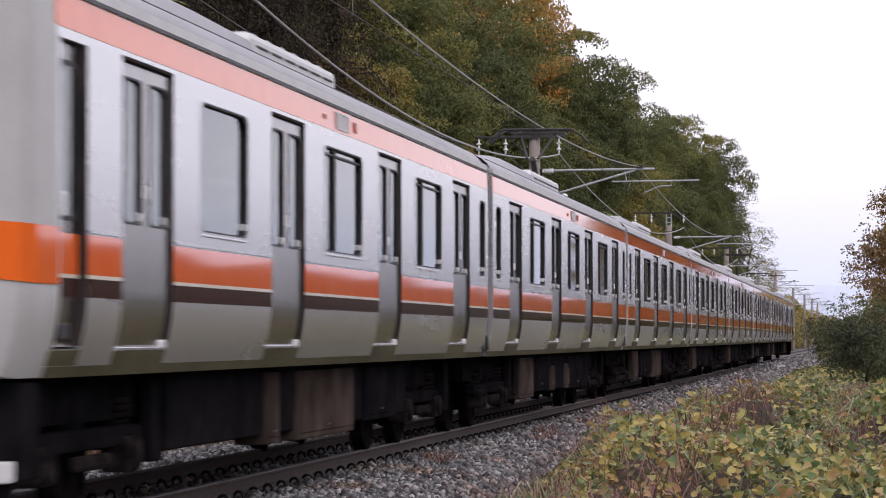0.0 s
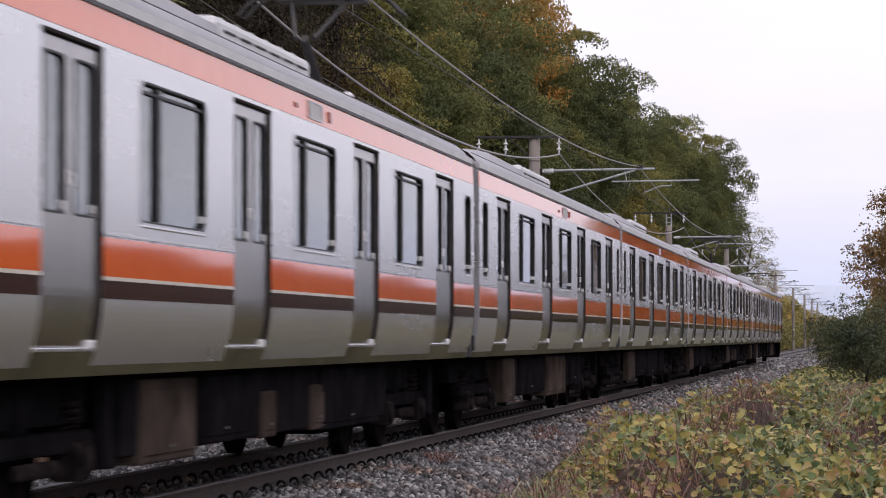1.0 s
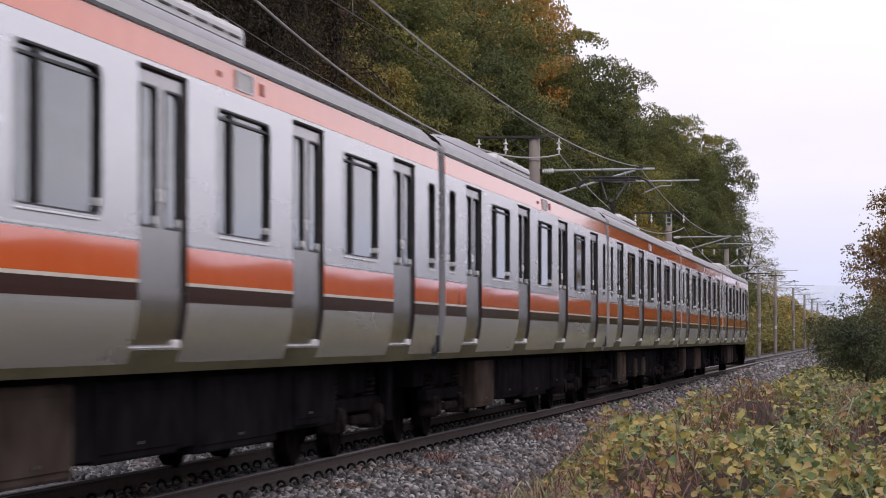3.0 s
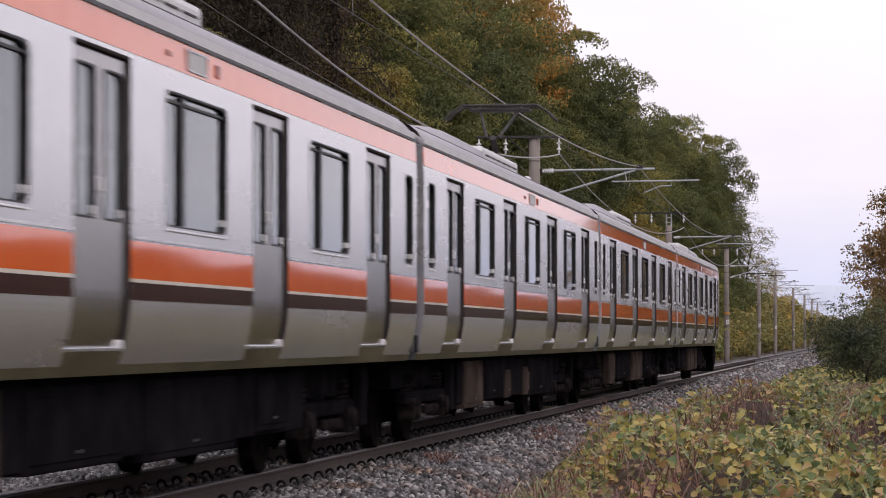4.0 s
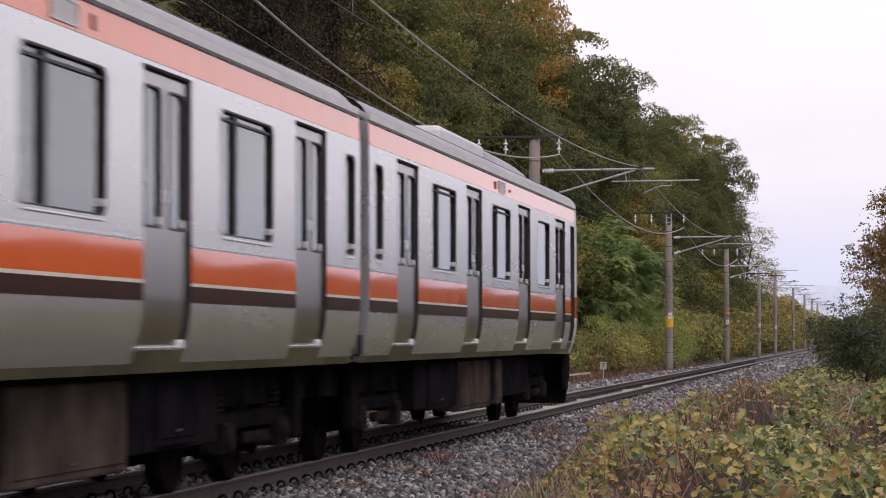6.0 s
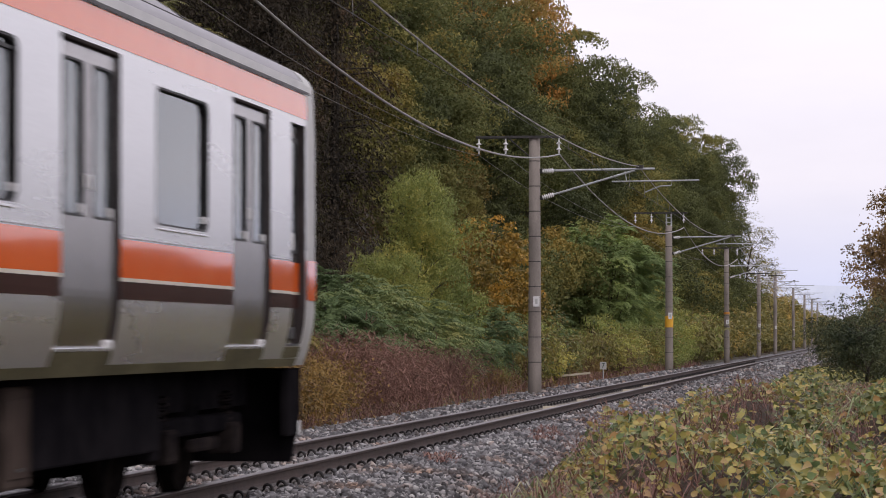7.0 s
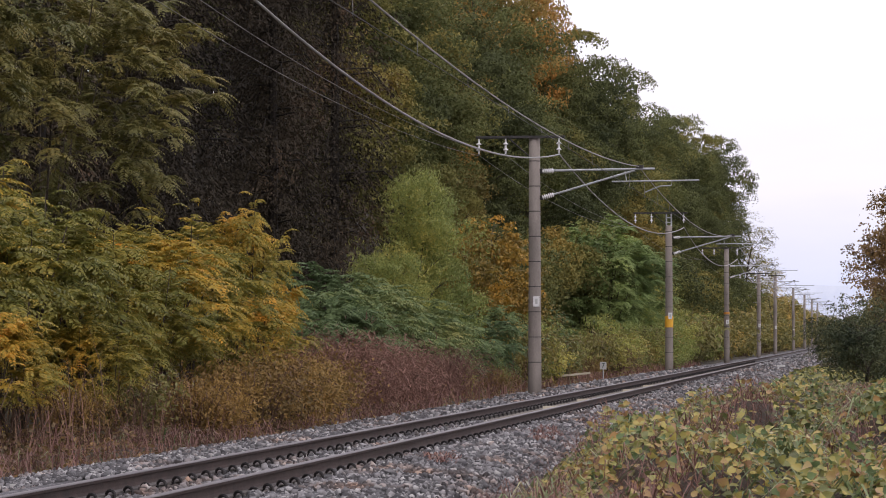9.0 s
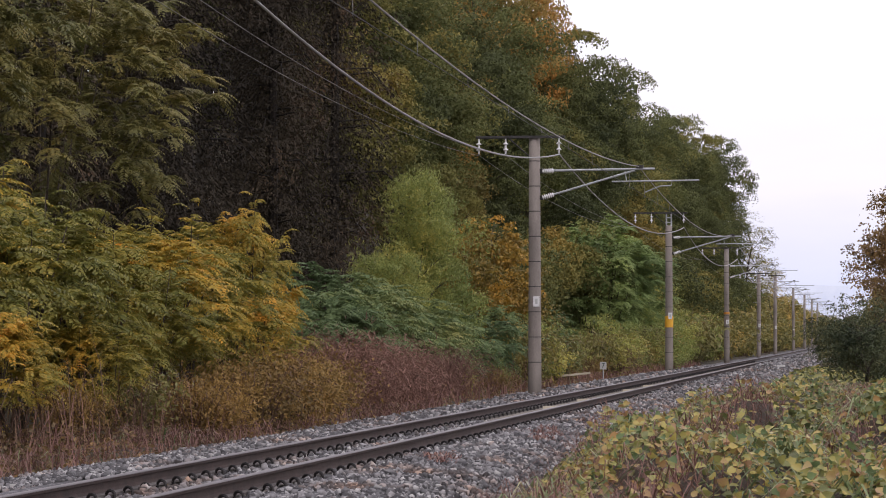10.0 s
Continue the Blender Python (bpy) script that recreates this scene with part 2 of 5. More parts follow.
HAZE_FAR_GLOW = haze("far_haze_glow", (0.60, 0.66, 0.80), (0.74, 0.79, 0.90), 1.0)
HAZE_MID_GLOW = haze("town_haze_glow", (0.40, 0.43, 0.52), (0.62, 0.65, 0.74), 1.0)

LEAF_DARK = leafy("oak_leaves", [(0.0, (0.064, 0.080, 0.025)), (0.4, (0.145, 0.160, 0.042)), (0.7, (0.270, 0.245, 0.056)), (1.0, (0.440, 0.300, 0.060))], 0.3, 0.7, 0.16, 0.12, 0.25, 0.2)
LEAF_BUSH = leafy("dark_bush_leaves", [(0.0, (0.034, 0.048, 0.020)), (0.5, (0.082, 0.100, 0.034)), (1.0, (0.220, 0.175, 0.048))], 0.2, 0.6, 0.8, 0.3, 0.6, 0.25)
LEAF_AUTUMN = leafy("autumn_leaves", [(0.0, (0.12, 0.115, 0.030)), (0.35, (0.26, 0.20, 0.045)), (0.6, (0.42, 0.25, 0.050)), (0.8, (0.56, 0.28, 0.055)), (1.0, (0.62, 0.40, 0.07))], 0.3, 0.7, 0.3, 0.2, 0.4, 0.25)
LEAF_CEDAR = leafy("cedar_sprays", [(0.0, (0.034, 0.031, 0.018)), (0.5, (0.078, 0.064, 0.033)), (0.8, (0.150, 0.095, 0.044)), (1.0, (0.220, 0.112, 0.048))], 0.15, 0.85, 0.35, 0.15, 0.5, 0.08)
LEAF_BAMBOO = leafy("bamboo_leaves", [(0.0, (0.150, 0.205, 0.045)), (0.5, (0.340, 0.380, 0.080)), (1.0, (0.660, 0.540, 0.100))], 0.35, 0.5, 0.3)
LEAF_FERN = leafy("pinnate_green_leaves", [(0.0, (0.090, 0.140, 0.046)), (0.5, (0.190, 0.262, 0.084)), (1.0, (0.380, 0.370, 0.095))], 0.3, 0.55, 0.4, 0.3, 0.7, 0.25)
LEAF_SILK = leafy("silk_tree_leaves", [(0.0, (0.160, 0.235, 0.060)), (0.5, (0.330, 0.420, 0.105)), (1.0, (0.640, 0.560, 0.110))], 0.3, 0.6, 0.4)
LEAF_YELLOW = leafy("yellowing_pinnate_leaves", [(0.0, (0.145, 0.160, 0.028)), (0.4, (0.310, 0.275, 0.042)), (0.7, (0.560, 0.385, 0.046)), (1.0, (0.860, 0.425, 0.045))], 0.35, 0.5, 0.7, 0.3, 0.8, 0.35)
LEAF_OLIVE = leafy("olive_pinnate_leaves", [(0.0, (0.125, 0.136, 0.032)), (0.5, (0.300, 0.262, 0.060)), (1.0, (0.600, 0.400, 0.080))], 0.3, 0.45, 0.35)
LEAF_BROWN = leafy("browning_leaves", [(0.0, (0.085, 0.067, 0.025)), (0.4, (0.221, 0.144, 0.045)), (0.7, (0.357, 0.216, 0.059)), (1.0, (0.510, 0.288, 0.070))], 0.3, 0.6, 0.6)
LEAF_VINE = leafy("golden_vine_leaves", [(0.0, (0.123, 0.132, 0.025)), (0.5, (0.369, 0.246, 0.036)), (1.0, (0.737, 0.416, 0.046))], 0.35, 0.5, 0.5)
LEAF_KUDZU = leafy("kudzu_leaves", [(0.0, (0.070, 0.085, 0.024)), (0.25, (0.170, 0.190, 0.048)), (0.5, (0.350, 0.350, 0.085)), (0.75, (0.540, 0.440, 0.095)), (1.0, (0.440, 0.260, 0.110))], 0.3, 0.36, 0.9, 0.75)
GRASS_GREEN = leafy("grass_blades", [(0.0, (0.110, 0.165, 0.050)), (0.6, (0.270, 0.340, 0.110)), (1.0, (0.500, 0.460, 0.180))], 0.3, 0.36, 0.8, 0.6)
GRASS_DRY = leafy("dry_grass", [(0.0, (0.148, 0.078, 0.050)), (0.5, (0.278, 0.147, 0.090)), (1.0, (0.482, 0.294, 0.162))], 0.2, 0.8, 0.6)
GRASS_RUSSET = leafy("russet_grass", [(0.0, (0.150, 0.082, 0.048)), (0.5, (0.290, 0.160, 0.094)), (1.0, (0.460, 0.275, 0.165))], 0.2, 0.8, 0.6)
GRASS_TAN = leafy("tan_bush_leaves", [(0.0, (0.155, 0.110, 0.030)), (0.5, (0.328, 0.205, 0.045)), (1.0, (0.517, 0.331, 0.075))], 0.3, 0.7, 0.6)


# ---- mesh helpers ----
def link(name, data, mat, parent=None, label=""):
    ob = new(name, data)
    if mat and not data.materials:
        data.materials.append(mat)
    if parent:
        ob.parent = parent
    if label:
        ob["label"] = label
    return ob


def part(name, bm, mat, parent, label="", smooth=False):
    me = bpy.data.meshes.new(name)
    if smooth:
        for f in bm.faces:
            f.smooth = True
    bm.normal_update()
    bm.to_mesh(me)
    bm.free()
    return link(name, me, mat, parent, label)


def thing(name, label, category, group="", at=None):
    ob = tagged(new(name), label, category, group)
    ob.empty_display_size = 0.2
    if at is not None:
        ob.matrix_basis = at
    return ob


def box(bm, x0, x1, y0, y1, z0, z1, b=0.0):
    vs = bmesh.ops.create_cube(bm, size=1.0)["verts"]
    for v in vs:
        v.co = Vector(((x0 + x1) / 2 + v.co.x * (x1 - x0), (y0 + y1) / 2 + v.co.y * (y1 - y0), (z0 + z1) / 2 + v.co.z * (z1 - z0)))
    if b:
        es = list({e for v in vs for e in v.link_edges})
        bmesh.ops.bevel(bm, geom=es, offset=b, segments=2, affect="EDGES", profile=0.5)
    return bm


def boxed(*a, b=0.0):
    return box(bmesh.new(), *a, b=b)


def tube(bm, pts, radii, n=8, caps=True):
    """A round bar along points, with a radius at each."""
    pts = [Vector(p) for p in pts]
    rings = []
    for i, p in enumerate(pts):
        d = (pts[min(i + 1, len(pts) - 1)] - pts[max(i - 1, 0)]).normalized()
        a = d.cross(Vector((0, 0, 1)) if abs(d.z) < 0.9 else Vector((1, 0, 0))).normalized()
        b = d.cross(a)
        r = radii[i] if hasattr(radii, "__len__") else radii
        rings.append([bm.verts.new(p + r * (a * math.cos(k * math.tau / n) + b * math.sin(k * math.tau / n))) for k in range(n)])
    for r0, r1 in zip(rings, rings[1:]):
        for k in range(n):
            bm.faces.new((r0[k], r0[(k + 1) % n], r1[(k + 1) % n], r1[k]))
    if caps:
        bm.faces.new(rings[0][::-1]), bm.faces.new(rings[-1])
    return bm


def tubed(pts, radii, n=8):
    return tube(bmesh.new(), pts, radii, n)


def sweep(bm, outline, ys, closed=True):
    """An outline of (x, z) carried along y."""
    rings = [[bm.verts.new((x, y, z)) for x, z in outline] for y in ys]
    n = len(outline)
    for r0, r1 in zip(rings, rings[1:]):
        for k in range(n if closed else n - 1):
            bm.faces.new((r0[k], r0[(k + 1) % n], r1[(k + 1) % n], r1[k]))
    if closed:
        bm.faces.new(rings[0]), bm.faces.new(rings[-1][::-1])
    bmesh.ops.recalc_face_normals(bm, faces=bm.faces)
    return bm


def lathe(bm, profile, centre, axis="z", n=12):
    """A turned piece: (radius, height) pairs round an axis through centre."""
    rings = []
    for r, h in profile:
        ring = []
        for k in range(n):
            c, s = math.cos(k * math.tau / n) * r, math.sin(k * math.tau / n) * r
            o = {"z": (c, s, h), "x": (h, c, s), "y": (c, h, s)}[axis]
            ring.append(bm.verts.new(Vector(centre) + Vector(o)))
        rings.append(ring)
    for r0, r1 in zip(rings, rings[1:]):
        for k in range(n):
            bm.faces.new((r0[k], r0[(k + 1) % n], r1[(k + 1) % n], r1[k]))
    bm.faces.new(rings[0][::-1]), bm.faces.new(rings[-1])
    bmesh.ops.recalc_face_normals(bm, faces=bm.faces)
    return bm


def array_mesh(name, verts, faces):
    """A mesh from numpy arrays: vertices (n, 3) and faces (m, k)."""
    me = bpy.data.meshes.new(name)
    verts, faces = np.ascontiguousarray(verts, np.float32), np.ascontiguousarray(faces, np.int32)
    me.vertices.add(len(verts))
    me.vertices.foreach_set("co", verts.ravel())
    k = faces.shape[1]
    me.loops.add(faces.size)
    me.loops.foreach_set("vertex_index", faces.ravel())
    me.polygons.add(len(faces))
    me.polygons.foreach_set("loop_start", np.arange(0, faces.size, k, dtype=np.int32))
    me.update(calc_edges=True)
    me.validate()
    return me


def unit(a):
    return a / np.maximum(np.linalg.norm(a, axis=-1, keepdims=True), 1e-9)


def leaf_mesh(name, pos, axis, normal, length, width, fold=0.25):
    """One folded lozenge for each leaf: base, two sides, tip."""
    axis = unit(axis)
    side = unit(np.cross(axis, normal))
    up = np.cross(side, axis)
    length, width = np.broadcast_to(length, len(pos))[:, None], np.broadcast_to(width, len(pos))[:, None]
    mid = pos + axis * length * 0.45 + up * width * fold
    v = np.stack([pos, mid - side * width / 2, pos + axis * length - up * length * 0.08, mid + side * width / 2], 1).reshape(-1, 3)
    b = np.arange(len(pos))[:, None] * 4
    f = np.concatenate([b + [0, 1, 2], b + [0, 2, 3]], 1).reshape(-1, 3)
    return array_mesh(name, v, f)


def oval_mesh(name, pos, axis, normal, length, width, fold=0.12):
    """One broad folded leaf of six corners for each place."""
    axis = unit(axis)
    side = unit(np.cross(axis, normal))
    up = np.cross(side, axis)
    length, width = np.broadcast_to(length, len(pos))[:, None], np.broadcast_to(width, len(pos))[:, None]
    a, b = pos + axis * length * 0.22 + up * width * fold, pos + axis * length * 0.62 + up * width * fold * 0.6
    v = np.stack([pos, a - side * width * 0.5, b - side * width * 0.38, pos + axis * length - up * length * 0.12, b + side * width * 0.38, a + side * width * 0.5], 1).reshape(-1, 3)
    k = np.arange(len(pos))[:, None] * 6
    return array_mesh(name, v, np.concatenate([k + [0, 1, 2, 3], k + [0, 3, 4, 5]], 1).reshape(-1, 4))


def directions(rng, n, up=0.0):
    d = rng.normal(size=(n, 3))
    d[:, 2] += up
    return unit(d)


# ---- ground, ballast, track ----
def smooth(a, b, x):
    t = np.clip((x - a) / (b - a), 0, 1)
    return t * t * (3 - 2 * t)


def ground_z(x, y):
    """Height of the land: a flat formation, a low verge on one side, a wooded slope on the other."""
    x, y = np.asarray(x, float), np.asarray(y, float)
    z = np.full(np.broadcast(x, y).shape, -0.62)
    z = z + 0.45 * smooth(2.7, 3.4, x) + 0.12 * smooth(-3.6, -5.0, x)
    hill = 0.62 * np.clip(-9.5 - x, 0, 26) * (1 - smooth(240, 420, y)) * smooth(-160, -60, y)
    z = z + hill + 0.1 * np.sin(x * 0.9) * np.sin(y * 0.37) * (np.abs(x) > 4.5)
    return z


def grid_mesh(name, xs, ys, zf):
    X, Y = np.meshgrid(xs, ys)
    v = np.stack([X, Y, zf(X, Y)], -1).reshape(-1, 3)
    nx, ny = len(xs), len(ys)
    i = (np.arange(ny - 1)[:, None] * nx + np.arange(nx - 1)[None]).reshape(-1, 1)
    return array_mesh(name, v, i + [0, 1, nx + 1, nx])


gx = np.r_[-3000, -1200, -500, -200, -100, -60, np.arange(-40, -4, 1.0), np.arange(-4, 8.1, 0.4), 10, 14, 20, 40, 100, 300, 1000, 3000]
gy = np.r_[-2000, -800, -300, -160, -120, -90, -60, np.arange(-45, 100, 1.5), np.arange(100, 440, 8), 500, 700, 1000, 2000, 4500]
ground = tagged(link("ground", grid_mesh("ground", gx, gy, ground_z), GROUND), "dark earth with leaf litter and sparse grass", "ground", kind="structure")


def ballast_z(x, y):
    z = -0.205 - 0.42 * smooth(1.75, 3.0, x) - 0.16 * smooth(1.7, 2.6, -x) - 0.16 * smooth(2.6, 4.4, -x)
    return z + 0.025 * np.sin(x * 7.1 + y * 2.3) * np.sin(y * 5.3 - x * 3.1)


bx, by = np.arange(-4.4, 3.21, 0.2), np.r_[np.arange(-60, 60, 0.4), np.arange(60, 420, 4)]
ballast = tagged(link("ballast_bed", grid_mesh("ballast_bed", bx, by, ballast_z), BALLAST), "bed of grey crushed stone under the railway track", "ballast", kind="structure")

rng = np.random.default_rng(5)


def stones(name, x0, x1, y0, y1, per_m2, size):
    n = int((x1 - x0) * (y1 - y0) * per_m2)
    x, y = rng.uniform(x0, x1, n), rng.uniform(y0, y1, n)
    s = size * rng.uniform(0.55, 1.35, n)
    cube = np.array([[a, b, c] for a in (-1, 1) for b in (-1, 1) for c in (-1, 1)], float)
    v = cube[None] * rng.uniform(0.35, 1.0, (n, 8, 3)) * s[:, None, None] * 0.5 * rng.uniform(0.7, 1.25, (n, 1, 3))
    q = directions(rng, n), directions(rng, n)
    a = q[0]
    b = unit(np.cross(a, q[1]))
    c = np.cross(a, b)
    v = np.einsum("nij,njk->nik", v, np.stack([a, b, c], 1))
    z = ballast_z(x, y) + s * rng.uniform(0.05, 0.55, n)
    v += np.stack([x, y, z], 1)[:, None]
    quads = np.array([[0, 1, 3, 2], [4, 6, 7, 5], [0, 4, 5, 1], [2, 3, 7, 6], [0, 2, 6, 4], [1, 5, 7, 3]])
    f = (np.arange(n)[:, None, None] * 8 + quads[None]).reshape(-1, 4)
    return array_mesh(name, v.reshape(-1, 3), f)


for label, x0, x1, y0, y1, d, s in (("near shoulder of loose grey crushed stone", 0.65, 3.1, -17, 8, 520, 0.056), ("far shoulder of loose grey crushed stone", -4.2, -0.65, -9, 12, 330, 0.060), ("loose grey crushed stone between the rails", -0.46, 0.46, -17, 10, 330, 0.056), ("distant near shoulder of loose grey crushed stone", 0.65, 2.9, 8, 34, 200, 0.068), ("distant far shoulder of loose grey crushed stone", -4.2, -0.65, 12, 40, 130, 0.075), ("far-off near shoulder of loose grey crushed stone", 0.65, 2.9, 34, 96, 70, 0.10), ("most distant near shoulder of loose grey crushed stone", 0.65, 2.9, 96, 230, 24, 0.15), ("far-off far shoulder of loose grey crushed stone", -4.2, -0.65, 40, 96, 30, 0.12)):
    tagged(link("ballast_stones", stones("ballast_stones", x0, x1, y0, y1, d, s), STONE), label, "ballast stones", kind="stuff")

track = tagged(new("railway_track"), "straight narrow-gauge railway track with rusty rails on concrete sleepers", "railway track", kind="structure")
RAIL_WEB = [(-0.015, -0.128), (0.015, -0.128), (0.008, -0.10), (0.008, -0.045), (0.029, -0.036), (0.0325, -0.014), (-0.0325, -0.014), (-0.029, -0.036), (-0.008, -0.045), (-0.008, -0.10)]
RAIL_FOOT = [(-0.0635, -0.153), (0.0635, -0.153), (0.0635, -0.141), (0.015, -0.128), (-0.015, -0.128), (-0.0635, -0.141)]
RAIL_HEAD = [(-0.0325, -0.014), (0.0325, -0.014), (0.0325, -0.008), (0.026, -0.001), (0, 0.0), (-0.026, -0.001), (-0.0325, -0.008)]
for sx in (-0.566, 0.566):
    r = part("rail", sweep(bmesh.new(), [(sx + x, z) for x, z in RAIL_WEB], (-120, 0, 120, 420)), RAILRUST, track, "rusty steel rail")
    part("rail_foot", sweep(bmesh.new(), [(sx + x, z) for x, z in RAIL_FOOT], (-120, 0, 120, 420)), RAILFOOT, r, "dusty grey rail foot")
    part("rail_head", sweep(bmesh.new(), [(sx + x * 1.02, z) for x, z in RAIL_HEAD], (-120, 0, 120, 420)), RAILHEAD, r, "worn bright running surface")

sl = bmesh.new()
sweep(sl, [(-0.12, -0.42), (0.12, -0.42), (0.09, -0.178), (-0.09, -0.178)], (-1.0, 1.0))
bmesh.ops.rotate(sl, verts=sl.verts, cent=(0, 0, 0), matrix=Matrix.Rotation(math.pi / 2, 3, "Z"))
sleeper_mesh = bpy.data.meshes.new("sleeper")
sl.to_mesh(sleeper_mesh), sl.free()
sleeper_mesh.materials.append(SLEEPER)
pale_mesh = sleeper_mesh.copy()
pale_mesh.materials.clear()
pale_mesh.materials.append(PALE_SLEEPER)
for v in pale_mesh.vertices:
    v.co.z += 0.066
    v.co.x *= 0.24
cl = bmesh.new()
arch = [(0.05 * math.cos(a), 0.056 * math.sin(a)) for a in np.linspace(-0.35, math.pi + 0.35, 9)]
tube(cl, [(a[0], 0.012 * (k - 4), -0.16 + a[1]) for k, a in enumerate(arch)], 0.0145, 6)
box(cl, -0.05, 0.035, -0.05, 0.05, -0.185, -0.172)
clip_mesh = bpy.data.meshes.new("rail_clip")
cl.to_mesh(clip_mesh), cl.free()
clip_mesh.materials.append(CLIP)
PALE = (18.4, 25.0, 36.4, 43.0)
ys_sl = [-18.2 + 0.6 * k for k in range(240)]
for y in ys_sl:
    pale = any(abs(y - p) < 0.3 for p in PALE)
    s = link("sleeper", pale_mesh if pale else sleeper_mesh, None, track, "pale freshly exposed sleeper" if pale else "")
    s.location = (0, y, 0)
for k, y in enumerate(ys_sl[:75]):
    for sx, side in ((-0.566, 1), (0.566, 1), (-0.566, -1), (0.566, -1)):
        c = link("rail_clip", clip_mesh, None, track)
        c.matrix_basis = pose(sx + side * 0.112, y, 0, 0, 0, 0 if side > 0 else 180)
far_clips = bmesh.new()
for y in ys_sl[75:]:
    for sx in (-0.566, 0.566):
        for a0, a1 in zip(arch[::2], arch[2::2]):
            tube(far_clips, [(sx + 0.112 + a0[0], y, -0.16 + a0[1]), (sx + 0.112 + a1[0], y, -0.16 + a1[1])], 0.0145, 4, False)
tagged(part("rail_clip", far_clips, CLIP, track), kind="stuff")

# ---- the train ----
PROFILE = [(0.985 + 0.515 * k / 12, 1.44 - 0.105 * (1 - k / 12) ** 2) for k in range(12)] + [(1.5, 1.44), (1.83, 1.44), (1.94, 1.44), (2.4, 1.44), (2.87, 1.438), (2.97, 1.436), (3.24, 1.425)]
PZ, PX = [p[0] for p in PROFILE], [p[1] for p in PROFILE]
DOORS = (-7.395, -2.465, 2.465, 7.395)
CAB_DOORS = (-6.87, -2.37, 2.54, 7.44)
END, NOSE = 9.70, 9.36


def side_x(z):
    return float(np.interp(z, PZ, PX))


def strip(bm, s, y0, y1, z0, z1, out):
    """A piece of the car's side, standing out by a little, following its bulge."""
    zs = [z0] + [z for z in PZ if z0 + 0.01 < z < z1 - 0.01] + [z1]
    rows = [[bm.verts.new((s * (side_x(z) + out), y, z)) for z in zs] for y in (y0, y1)]
    inn = [[bm.verts.new((s * (side_x(z) + out - 0.004), y, z)) for z in zs] for y in (y0, y1)]
    for i in range(len(zs) - 1):
        bm.faces.new((rows[0][i], rows[1][i], rows[1][i + 1], rows[0][i + 1]))
        for a in (0, 1):
            bm.faces.new((rows[a][i], rows[a][i + 1], inn[a][i + 1], inn[a][i]))
    for j in (0, -1):
        bm.faces.new((rows[0][j], rows[1][j], inn[1][j], inn[0][j]))
    bmesh.ops.recalc_face_normals(bm, faces=bm.faces)
    if s * sum(f.normal.x * f.calc_area() for f in bm.faces) < 0:
        bmesh.ops.reverse_faces(bm, faces=bm.faces)
    return bm


def ring(bm, s, y0, y1, z0, z1, r_out, w, x, depth):
    """A frame with rounded corners in the side's plane."""
    def loop(a0, a1, b0, b1, r):
        out = []
        for cy, cz, st in ((a1 - r, b1 - r, 0), (a0 + r, b1 - r, 1), (a0 + r, b0 + r, 2), (a1 - r, b0 + r, 3)):
            for k in range(5):
                t = (st + k / 4) * math.pi / 2
                out.append((cy + r * math.cos(t), cz + r * math.sin(t)))
        return out
    o, i = loop(y0, y1, z0, z1, r_out), loop(y0 + w, y1 - w, z0 + w, z1 - w, max(0.02, r_out + 0.045))
    L = [[bm.verts.new((s * xx, y, z)) for y, z in pts] for pts, xx in ((o, x - depth), (o, x), (i, x), (i, x - depth))]
    n = len(o)
    for a, b in ((0, 1), (1, 2), (2, 3)):
        for k in range(n):
            bm.faces.new((L[a][k], L[a][(k + 1) % n], L[b][(k + 1) % n], L[b][k]))
    bmesh.ops.recalc_face_normals(bm, faces=bm.faces)
    return bm


def car_openings(cab):
    """Door and window openings of one side: (y0, y1, z0, z1, kind). The cab, where there is one, is at the -y end."""
    ops = [(d - 0.66, d + 0.66, 1.147, 2.97, "door") for d in (CAB_DOORS if cab else DOORS)]
    ops += [(c - w, c + w, 1.94, 2.87, "plain" if w < 0.9 else "window") for c, w in (((-4.66, 0.77), (0.06, 0.93), (4.98, 0.93)) if cab else ((-4.93, 0.93), (0.0, 0.93), (4.93, 0.93)))]
    ops += [(8.92, 9.44, 1.94, 2.86, "end")]
    ops += [(-8.91, -8.33, 1.147, 2.95, "crew")] if cab else [(-9.44, -8.92, 1.94, 2.86, "end")]
    return ops


